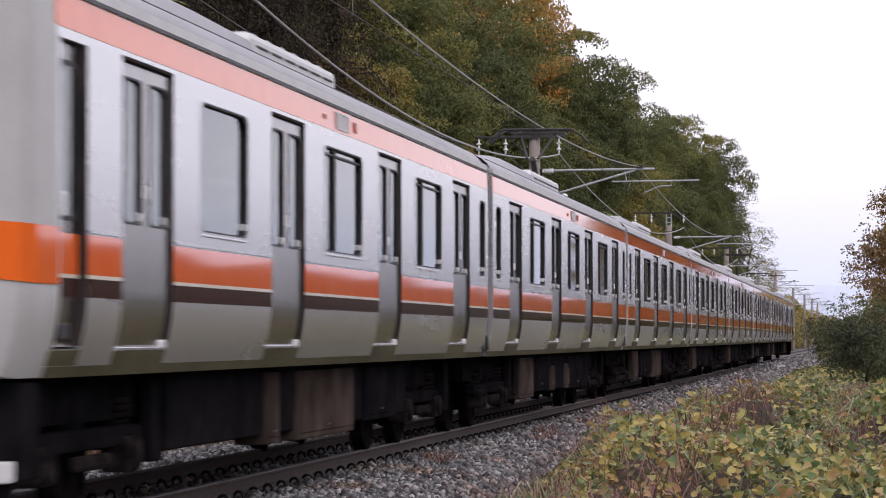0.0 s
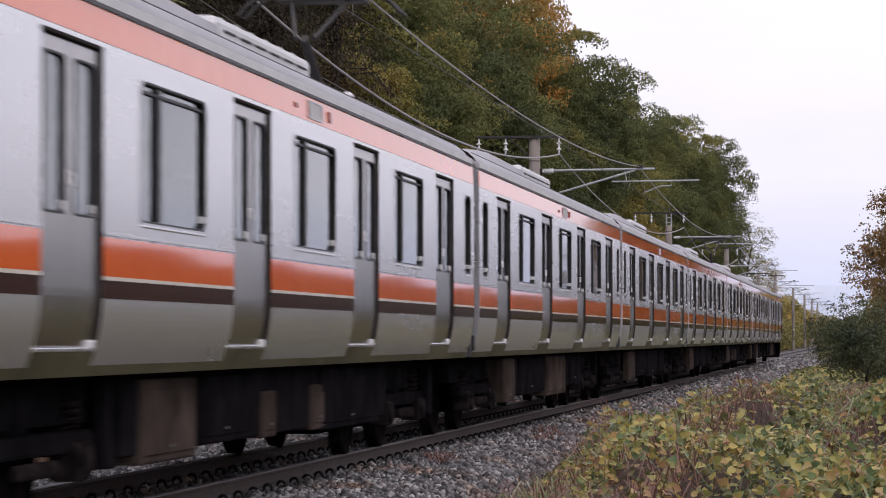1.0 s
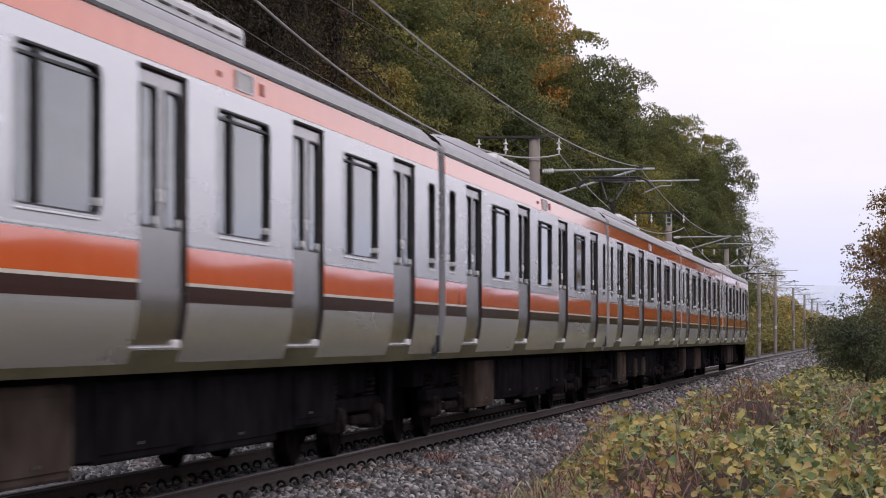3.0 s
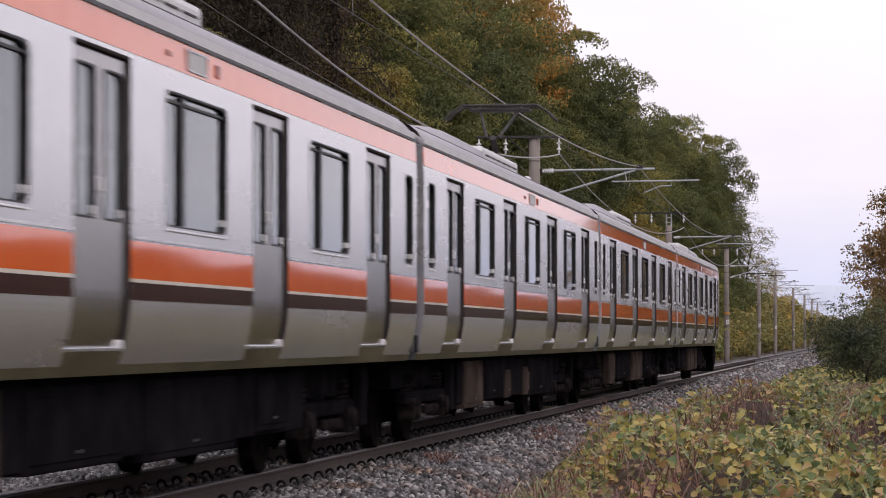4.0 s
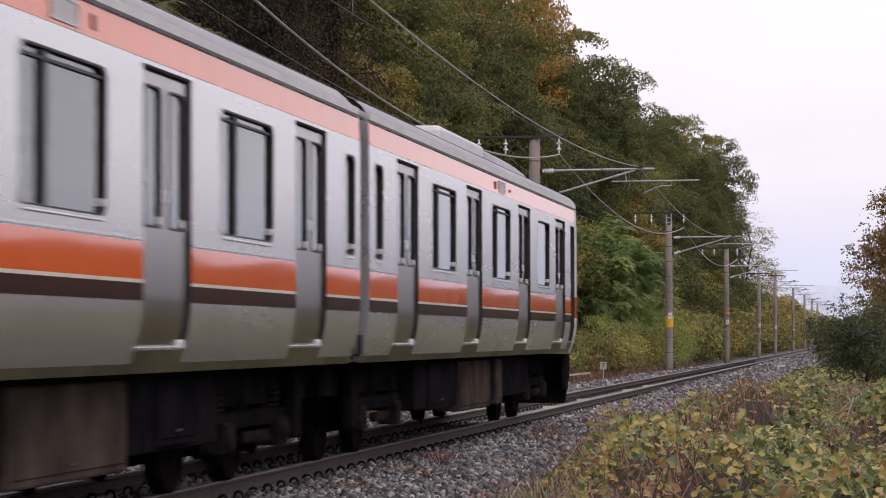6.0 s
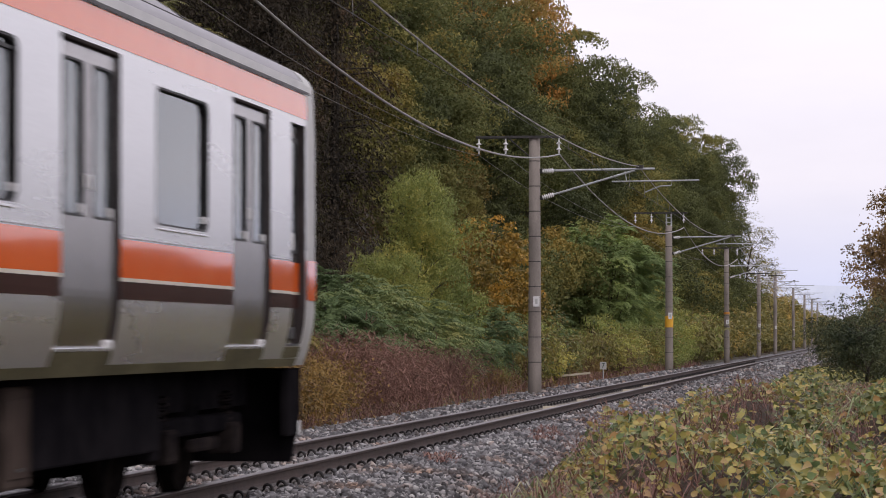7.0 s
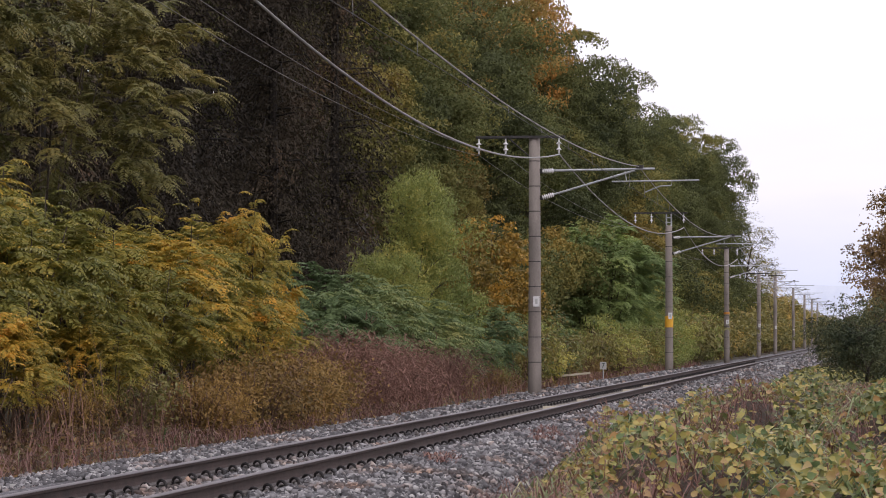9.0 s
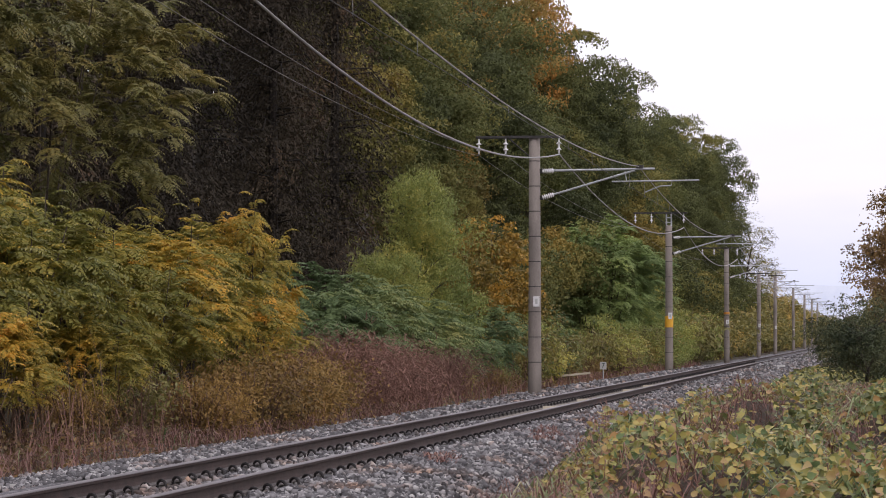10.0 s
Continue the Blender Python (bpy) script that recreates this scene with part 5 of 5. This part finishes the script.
# hillside wood
oak_a = broadleaf(11, 18.0, 4.2, 5.0, LEAF_DARK, "tall dark green broadleaf tree on the slope, slightly turning", 46, 110, 0.15, ratio=0.85, crad=1.9, squash=0.66, lobes=13)
oak_b = broadleaf(12, 16.5, 3.9, 3.5, LEAF_DARK, "dark green broadleaf tree with a lumpy crown on the slope", 42, 110, 0.15, ratio=0.85, crad=1.9, squash=0.66, lobes=13)
put(oak_a, [(-14.2, 113, 0.92, 10), (-14.6, 137, 1.0, 80, 1.04), (-14.2, 157, 0.97, 150, 1.02), (-14.2, 178, 0.92, 210, 1.16), (-14.2, 200, 0.88, 300, 1.12), (-13.6, 224, 1.0, 40, 1.14), (-13.4, 249, 1.02, 120, 1.16), (-13.0, 275, 1.0, 190, 1.2), (-12.4, 300, 1.0, 260, 1.26), (-12.8, 322, 0.8, 30, 1.35)] + row(-21, 120, 190, 32, 2, 0.85, 0.95))
put(oak_b, [(-13.2, 124, 0.85, 200), (-13.2, 148, 0.85, 20), (-13.2, 168, 0.88, 90), (-13.2, 190, 0.9, 140), (-13.0, 213, 0.9, 260), (-12.8, 236, 0.92, 330), (-12.6, 260, 0.9, 50), (-12.4, 284, 0.9, 110)] + row(-18.5, 76, 190, 22, 1.5, 0.85, 1.0) + [(-17.5, 31, 0.95, 40), (-19, 44, 1.0, 90), (-15, 73, 0.95, 60), (-13.2, 67, 0.8, 130), (-12.8, 79, 0.78, 20), (-12.4, 94, 0.8, 310), (-19.5, 22, 1.0, 15), (-22, 33, 1.0, 210), (-21, 56, 1.0, 170)] + row(-25, 48, 112, 8, 1.0, 0.95, 1.1))
gold = broadleaf(13, 15.0, 3.9, 4.5, LEAF_AUTUMN, "broadleaf tree in orange and yellow autumn colour on the slope", 42, 100, 0.15, ratio=0.85, crad=1.8, squash=0.66, lobes=13)
put(gold, [(-17.2, 131, 1.1, 20, 1.22), (-17.6, 150, 1.05, 140, 1.3), (-16.0, 103, 0.9, 70), (-14.2, 91, 0.62, 250)])
sparse = broadleaf(14, 15.5, 3.6, 4.0, LEAF_OLIVE, "tall thin-leaved tree at the end of the wood", 60, 22, 0.16, crad=1.2, lobes=7)
put(sparse, [(-9.0, 312, 1.0, 0, 1.08), (-8.4, 335, 0.85, 90), (-7.2, 350, 0.7, 200)])
cedar = conifer(21, 21.0, 2.6, "tall dark cedar with drooping brown-green sprays")
put(cedar, [(-14.6, 38, 1.0, 0), (-13.8, 44, 1.05, 50), (-12.0, 49, 0.92, 110), (-13, 54, 1.0, 170), (-12.2, 60, 1.02, 220), (-13.5, 29, 1.0, 10), (-16, 36, 1.1, 70), (-17, 51, 1.15, 200), (-15.5, 44, 1.1, 10), (-15.8, 62, 1.15, 200), (-15.5, 26, 1.1, 300), (-12.6, 36, 0.85, 140)])
under = broadleaf(15, 7.0, 3.0, 0.6, LEAF_DARK, "dark leafy understorey tree below the wood", 28, 70, 0.13, ratio=0.8, crad=1.4, squash=0.68, name="understorey_tree", group="understorey trees", lobes=13)
put(under, row(-10.2, 98, 325, 26, 1.0, 0.95, 1.3) + [(-9.6, 70, 0.7, 20), (-10, 84, 0.75, 80), (-10.2, 77, 0.9, 200)])

# trackside thicket
tree_b = feather_bush(31, 8.6, 3.7, 290, LEAF_OLIVE, "spreading tree with layered olive-green feathery leaves", 0.55, 9, 0.105, 12, 0.34, "feathery-leaved trees", "acacia_tree", "tree", 12)
put(tree_b, [(-10.7, 19.5, 0.9, 0, 1.12), (-12.0, 12.5, 1.05, 120, 1.1)])
sumac = feather_bush(32, 3.6, 1.8, 125, LEAF_YELLOW, "sumac shrub with yellowing feathery leaves beside the ballast", 0.58, 9, 0.11, 8, 0.30, shoots=7)
put(sumac, [(-7.6, 2.5, 1.0, 0, 1.08), (-7.3, 6.5, 1.0, 70, 1.02), (-7.0, 10.2, 0.92, 130, 0.95), (-7.3, 14.4, 0.95, 200), (-7.5, 18.2, 0.95, 260, 1.02), (-7.1, 21.8, 0.78, 320, 0.92), (-7.9, 24.5, 0.80, 150, 1.5), (-9.2, 8.6, 1.1, 40, 1.06), (-8.6, 16.5, 1.0, 180, 1.02), (-6.0, 1.0, 0.55, 15), (-6.0, 6.2, 0.5, 100)])
fern = feather_bush(33, 2.8, 1.7, 95, LEAF_FERN, "green shrub with arching feathery leaves below the cedars", 0.7, 9, 0.13, 8)
put(fern, [(-7.2, 35, 1.0, 0), (-7.5, 39, 1.1, 50), (-7.0, 43, 1.0, 100), (-6.6, 47, 0.9, 150), (-7.6, 33, 0.9, 250), (-6.4, 52, 0.85, 200), (-6.5, 57, 0.9, 300), (-6.8, 73, 0.9, 10), (-6.2, 63, 0.8, 70), (-8.4, 37, 1.25, 90)])
bamboo = broadleaf(41, 6.3, 2.0, 0.6, LEAF_BAMBOO, "pale green bamboo clump arching over the shrubs", 64, 34, 0.125, "bamboo thickets", 0.34, "bamboo_clump", 0.85, 0.9, 0.9, "bamboo", 14)
put(bamboo, [(-7.4, 50, 0.72, 0, 1.42), (-7.9, 51, 0.6, 130, 1.2), (-7.9, 46.5, 0.56, 80, 1.1), (-7.2, 47.5, 0.42, 200), (-8.0, 122, 0.9, 300), (-7.4, 128, 0.95, 10), (-6.4, 134, 0.6, 60)])
silk_tree = feather_bush(35, 6.6, 2.9, 330, LEAF_SILK, "rounded tree with layered green feathery leaves beside the track", 0.7, 9, 0.13, 10, 0.30, "feathery-leaved trees", "silk_tree", "tree", 12)
put(silk_tree, [(-7.0, 103, 1.06, 0), (-8.6, 111, 1.05, 130), (-7.9, 118, 0.85, 250)])
young = broadleaf(48, 2.5, 1.4, 0.0, LEAF_BAMBOO, "young bamboo and leafy saplings beside the ballast", 26, 30, 0.12, "bamboo saplings", 0.36, "bamboo_sapling", 0.6, 0.6, 0.9, "bamboo", 10)
put(young, row(-5.8, 47, 138, 5.0, 0.6, 0.45, 0.95) + row(-6.6, 140, 200, 15, 0.5, 0.9, 1.3))
vine = broadleaf(42, 5.9, 1.5, 1.0, LEAF_VINE, "tree stump draped in golden climbing vine", 56, 26, 0.11, "vine-clad trees", 0.8, "vine_clad_tree", 0.62, lobes=10)
put(vine, [(-6.9, 60, 1.0, 0), (-6.6, 64, 0.85, 90), (-7.2, 57, 0.8, 200)])
weed = plume_bush(43, 2.0, 1.5, 40, LEAF_OLIVE, "low tangled shrub of olive leaves along the ballast", 80, 0.17, 0.42, "low trackside shrubs", "low_shrub")
put(weed, row(-5.5, 56, 140, 13, 0.5, 0.5, 1.1) + [(-6.0, 8.0, 0.6, 160)])
brush = plume_bush(47, 1.7, 1.3, 40, GRASS_TAN, "thin tan-brown brush along the ballast", 70, 0.15, 0.3, "trackside brush", "trackside_brush")
put(brush, row(-5.2, 50, 140, 17.0, 0.4, 0.4, 0.8) + [(-5.6, 4.6, 0.5, 0), (-5.4, 11.2, 0.55, 100)])
far_shrub = plume_bush(46, 2.6, 2.0, 22, LEAF_OLIVE, "olive-brown shrub beside the far track", 60, 0.34, 0.45, "far shrubs", "far_shrub")
put(far_shrub, row(-5.8, 140, 420, 13, 0.5, 0.8, 1.3) + row(-7.8, 200, 420, 16, 0.8, 1.2, 1.9))
russet = plume_bush(44, 1.5, 1.5, 60, GRASS_RUSSET, "feathery russet-brown dead brush beside the track", 90, 0.20, 0.10, "dead brush", "dead_brush")
put(russet, [(-5.4, 23, 1.0, 0), (-5.6, 26.5, 1.1, 60), (-5.3, 30, 0.95, 120), (-5.6, 34, 0.9, 200), (-5.2, 38.5, 0.8, 250), (-5.2, 88, 0.8, 20)])
tan = plume_bush(45, 1.35, 1.3, 50, GRASS_TAN, "tan-yellow small-leaved bush beside the ballast", 100, 0.09, 0.5, "tan bushes", "tan_bush")
put(tan, [(-5.0, 14.0, 0.95, 0), (-4.9, 17.0, 1.0, 90), (-5.1, 20.0, 0.8, 180), (-5.2, 10.5, 0.8, 230)])


def field(name, label, category, x0, x1, y0, y1, n, h, w, lean, mat, zoff=0.0, seed=1, keep=None):
    rng = np.random.default_rng(seed)
    x, y = rng.uniform(x0, x1, n), rng.uniform(y0, y1, n)
    if keep is not None:
        k = keep(x, y)
        x, y = x[k], y[k]
    z = np.maximum(ground_z(x, y), np.where((x > -4.4) & (x < 3.2), ballast_z(x, y), -9)) + zoff
    v, f = blades(rng, np.stack([x, y, z], 1), h, w, lean)
    return tagged(link(name, array_mesh(name, v, f), mat), label, category, kind="stuff")


field("dry_grass", "dry brown grass and dead stalks along the ballast edge", "dry grass", -6.4, -4.0, -8, 30, 4200, 0.45, 0.010, 1.4, GRASS_DRY, seed=2)
field("dry_grass", "dry brown grass below the far shrubs", "dry grass", -5.6, -4.2, 30, 140, 2600, 0.55, 0.022, 0.8, GRASS_DRY, seed=3)
field("green_grass", "thin green grass among the shrubs", "grass", -7.5, -4.3, -8, 70, 900, 0.4, 0.014, 0.9, GRASS_GREEN, seed=4)


field("bare_twigs", "thin reddish-brown twigs below the sumacs", "twigs", -6.9, -5.2, -2, 26, 700, 1.7, 0.014, 0.7, BROWN_TWIG, seed=12)
field("dead_stalks", "thin leafless dead stalks standing among the shrubs", "dead stalks", -6.4, -4.5, -6, 60, 900, 1.3, 0.011, 0.8, GRASS_DRY, seed=9)


def litter(seed, n, y0, y1):
    rng = np.random.default_rng(seed)
    x, y = rng.uniform(-6.8, -4.15, n), rng.uniform(y0, y1, n)
    z = np.maximum(ground_z(x, y), ballast_z(x, y)) + np.abs(rng.normal(size=n)) * 0.16 * smooth(-4.1, -5.0, x) + 0.02
    ln = 0.085 * rng.uniform(0.5, 1.4, n)
    return tagged(link("low_weeds", leaf_mesh("low_weeds", np.stack([x, y, z], 1), rng.normal(size=(n, 3)) * [1, 1, 0.5], rng.normal(size=(n, 3)) * 0.6 + [0.2, -0.3, 0.7], ln, ln * 0.6), LEAF_BROWN), "low olive-brown weeds and fallen leaves beside the ballast", "weeds", kind="stuff")


litter(71, 12000, -8, 30)
litter(72, 8000, 30, 110)


# weedy verge beside the camera
def verge_edge(y):
    """Where the creepers end towards the ballast."""
    return 3.05 + 1.15 * smooth(-11, -24, np.asarray(y, float)) + 0.12 * np.sin(np.asarray(y) * 0.8)


def verge_z(x, y):
    """Top of the tangle of creepers on the verge."""
    b = 0.34 * np.sin(x * 2.1 + 0.7) * np.sin(y * 0.55 + 1.0) + 0.20 * np.sin(x * 4.3 - y * 1.3) + 0.08 * np.sin(y * 2.9 + x)
    return -0.16 + smooth(0.0, 0.8, x - verge_edge(y)) * (0.34 + b) * (1 - 0.8 * smooth(-6, 40, y))


def bare(x, y):
    """Where dry stalks show instead of leaves: 0 to 1."""
    m = np.sin(1.9 * x + 0.9 * y + 0.6) * np.sin(0.47 * y - 1.3 * x + 1.0) + 0.5 * np.sin(3.7 * x - 1.9 * y) * np.sin(1.3 * y + 2.0)
    return smooth(0.05, 0.5, m)


def creepers(seed, x0, x1, y0, y1, n, size, mat, label, bias=0.0):
    rng = np.random.default_rng(seed)
    x, y = rng.uniform(x0, x1, n), rng.uniform(y0, y1, n)
    ok = (x > verge_edge(y) + rng.uniform(-0.25, 0.15, n)) & (rng.uniform(0, 1, n) > bare(x, y) * (0.0 if mat is LEAF_BROWN else 0.8))
    x, y = x[ok], y[ok]
    n = len(x)
    top = verge_z(x, y)
    z = top - np.abs(rng.normal(size=n)) * 0.15 + 0.04 + bias
    p = np.stack([x, y, np.maximum(z, ground_z(x, y) + 0.02)], 1)
    a = rng.normal(size=(n, 3)) * [1, 1, 0.45]
    nn = rng.normal(size=(n, 3)) * 0.5 + [0.0, -0.35, 0.8]
    ln = size * rng.uniform(0.55, 1.35, n)
    return tagged(link("creeper_leaves", oval_mesh("creeper_leaves", p, a, nn, ln, ln * 0.8, 0.14), mat), label, "creeper", kind="stuff")


verge = tagged(link("verge_mound", grid_mesh("verge_mound", np.arange(2.9, 9.1, 0.25), np.arange(-30, 110, 0.5), lambda x, y: np.maximum(verge_z(x, y) - 0.17, ground_z(x, y) - 0.02)), EARTH), "earth bank under the creepers", "verge", kind="structure")
creepers(51, 3.05, 8.0, -26, -8, 44000, 0.066, LEAF_KUDZU, "tangle of yellow-green creeper leaves on the verge")
creepers(52, 3.05, 8.5, -8, 18, 36000, 0.08, LEAF_KUDZU, "tangle of yellow-green creeper leaves on the middle verge")
creepers(53, 3.1, 8.5, 18, 90, 14000, 0.16, LEAF_KUDZU, "distant tangle of yellowing creeper leaves on the verge")
creepers(58, 3.1, 8.2, -26, 20, 15000, 0.06, LEAF_FERN, "small green leaves among the yellowing creepers", 0.03)
creepers(54, 3.2, 8.0, -26, 30, 9000, 0.06, LEAF_BROWN, "withered brown leaves among the creepers", 0.02)


def tufts(name, label, seed, n, per, h, w, lean, mat, y0=-26, y1=30, clump=0.16, x0=3.1, dry=False):
    rng = np.random.default_rng(seed)
    c = np.stack([rng.uniform(x0, 7.5, n), rng.uniform(y0, y1, n)], 1)
    c = c[(c[:, 0] > verge_edge(c[:, 1])) & ((bare(c[:, 0], c[:, 1]) > rng.uniform(0, 0.6, len(c))) == dry)]
    n = len(c)
    c = np.repeat(c, per, 0) + rng.normal(size=(n * per, 2)) * clump
    z = np.maximum(verge_z(c[:, 0], c[:, 1]) - 0.2, ground_z(c[:, 0], c[:, 1]))
    v, f = blades(rng, np.column_stack([c, z]), h, w, lean, 0.75)
    return tagged(link(name, array_mesh(name, v, f), mat), label, "grass", kind="stuff")


tufts("green_grass", "arching green grass tufts among the creepers", 55, 620, 30, 0.32, 0.016, 1.5, GRASS_GREEN)
tufts("dry_stalks", "tangled dry reddish-brown stalks on the verge", 56, 1000, 44, 0.40, 0.007, 1.3, GRASS_DRY, clump=0.3, dry=True)
tufts("dry_stalks", "russet dead stalks on the verge", 57, 420, 36, 0.36, 0.007, 1.3, GRASS_RUSSET, clump=0.35, dry=True)

# trees beside the verge
right_tree = broadleaf(61, 5.4, 1.9, 0.4, LEAF_BROWN, "brownish yellow roadside tree over the verge", 70, 30, 0.095, "verge trees", 0.6, "verge_tree", 0.7, lobes=10)
put(right_tree, [(8.9, 115, 1.75, 0), (8.7, 127, 1.55, 300), (11.2, 130, 1.7, 100), (10.0, 145, 1.6, 220)])
dark_bush = broadleaf(62, 2.3, 1.2, 0.0, LEAF_BUSH, "dark green bush at the foot of the verge trees", 40, 24, 0.085, "verge bushes", 0.6, "verge_bush", 0.55, lobes=10)
put(dark_bush, [(6.0, 46, 0.85, 0), (6.1, 55, 0.95, 80), (5.4, 66, 1.0, 170), (6.9, 49, 0.9, 240), (4.8, 85, 1.0, 20)])

# distance
far_wood = broadleaf(63, 8.0, 4.0, 0.4, LEAF_OLIVE, "hazy tree beside the far track", 45, 55, 0.5, "far trees", 0.7, "far_tree")
put(far_wood, row(-11, 350, 700, 40, 2, 0.7, 1.1) + row(9.5, 220, 600, 34, 1.5, 0.6, 1.0) + row(0, 640, 700, 15, 8, 0.5, 0.8) + [(-7.5, 440, 0.6, 0), (-5.8, 520, 0.7, 90), (-8, 480, 0.8, 200), (-3, 600, 0.8, 30)])


def ridge(name, y, x0, x1, base, tall, seed, mat, label):
    xs = np.linspace(x0, x1, 160)
    rng = np.random.default_rng(seed)
    h = sum(rng.uniform(0.3, 1.0) / (k + 1) * np.sin(xs / (x1 - x0) * math.tau * (k + 1) * 1.7 + rng.uniform(0, 6)) for k in range(9))
    z = base + tall * (0.5 + 0.28 * h)
    v = np.concatenate([np.stack([xs, np.full(160, y), np.full(160, -20.0)], 1), np.stack([xs, np.full(160, y + 60.0), z], 1), np.stack([xs, np.full(160, y + 300.0), np.full(160, -20.0)], 1)])
    i = np.arange(159)[:, None]
    f = np.concatenate([i + [0, 1, 161, 160], i + [160, 161, 321, 320]])
    return tagged(link(name, array_mesh(name, v, f), mat), label, "distant hills", kind="structure")


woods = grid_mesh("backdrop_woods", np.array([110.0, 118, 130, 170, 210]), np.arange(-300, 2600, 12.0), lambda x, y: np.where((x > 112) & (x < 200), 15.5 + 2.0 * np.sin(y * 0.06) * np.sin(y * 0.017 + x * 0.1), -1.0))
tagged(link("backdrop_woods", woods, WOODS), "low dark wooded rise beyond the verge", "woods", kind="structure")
# Hills and town take no light; they glow in their painted haze colour.
ridge("backdrop_hills", 4200, -2500, 2500, 40, 60, 3, HAZE_FAR_GLOW, "pale blue hills, glowing with painted-in haze")
ridge("backdrop_town", 2600, -1600, 1600, 8, 26, 8, HAZE_MID_GLOW, "grey-blue town and low woods far off, glowing with painted-in haze")

# small lineside things
post = thing("number_post", "small white lineside number plate on a post", "sign", at=pose(-3.9, 70.5, 0))
part("post", tubed([(0, 0, -0.7), (0, 0, 0.22)], 0.025, 8), GALV, post)
pl = part("plate", boxed(-0.12, 0.12, -0.04, -0.025, 0.02, 0.30, b=0.004), MASK, post, "pale grey plate")
fc = bpy.data.curves.new("numeral", "FONT")
fc.body, fc.size, fc.extrude, fc.align_x = "7", 0.26, 0.002, "CENTER"
tx = link("numeral", fc, INK, pl, "dark numeral")
tx.matrix_basis = pose(0, -0.045, 0.08, 90, 0, 0)
rail = thing("timber_barrier", "low weathered timber barrier beside the ballast", "barrier", at=pose(-4.3, 62.0, -0.42))
for x in (-0.05, 0.62):
    part("post", boxed(x, x + 0.07, -0.04, 0.04, -0.2, 0.42, b=0.008), BROWN_TWIG, rail)
bb = boxed(-0.25, 0.75, -0.07, -0.04, 0.30, 0.37, b=0.006)
bmesh.ops.rotate(bb, verts=bb.verts, cent=(0, 0, 0.33), matrix=Matrix.Rotation(radians(-6), 3, "Y"))
part("rail", bb, PALE_SLEEPER, rail, "pale weathered board")
mk = thing("track_marker", "bent white marker stake in the ballast", "marker", at=pose(2.0, 89.0, -0.42))
part("stake", tubed([(0, 0, 0), (0.05, 0, 0.36)], 0.035, 8), WHITE, mk)
part("flag", boxed(-0.02, 0.34, -0.03, 0.0, 0.36, 0.44, b=0.01), WHITE, mk, "white crosspiece")


# bare rock in the slope
def rock(name, x, y, w, d, h, seed, label):
    rng = np.random.default_rng(seed)
    n = 14
    u, v = np.meshgrid(np.linspace(0, 1, n), np.linspace(0, 1, n))
    X = -u * d + 0.25 * rng.normal(size=u.shape)
    Y = (v - 0.5) * w + 0.2 * rng.normal(size=u.shape)
    Z = h * np.sin(np.clip(u, 0, 1) * math.pi * 0.5) * np.sin(np.clip(v, 0.02, 0.98) * math.pi) ** 0.5 + 0.18 * rng.normal(size=u.shape) - 0.3
    i = (np.arange(n - 1)[:, None] * n + np.arange(n - 1)[None]).reshape(-1, 1)
    ob = tagged(link(name, array_mesh(name, np.stack([X, Y, Z], -1).reshape(-1, 3), i + [0, 1, n + 1, n]), ROCK), label, "rock", kind="structure")
    ob.location = (x, y, float(ground_z(x, y)))
    return ob


rock("rock_face", -6.6, 196, 14.0, 3.4, 4.2, 3, "bare grey-brown rock face in the slope")

for x0, x1, y0, y1, n, sd in ((0.95, 1.5, -6.0, -3.4, 420, 81), (1.1, 1.8, 1.0, 6.5, 620, 82), (1.6, 2.6, 9.0, 16.0, 500, 83)):
    field("dead_vine", "dead brown vines lying on the ballast shoulder", "dead vines", x0, x1, y0, y1, n, 0.13, 0.016, 1.6, GRASS_DRY, 0.01, sd, lambda x, y, a=x0, b=x1, c=y0, d=y1: np.abs((x - a) / (b - a) - 1 + (y - c) / (d - c)) < 0.28)


# ---- what moves ----
def travelled(t):
    return 21.08 * t + 0.045 * t * t


def motions():
    for car, k, turn in train:
        walk(car, [(t, pose(0, START + PITCH * k - travelled(t), 0, 0, 0, turn)) for t in range(11)])


motions()
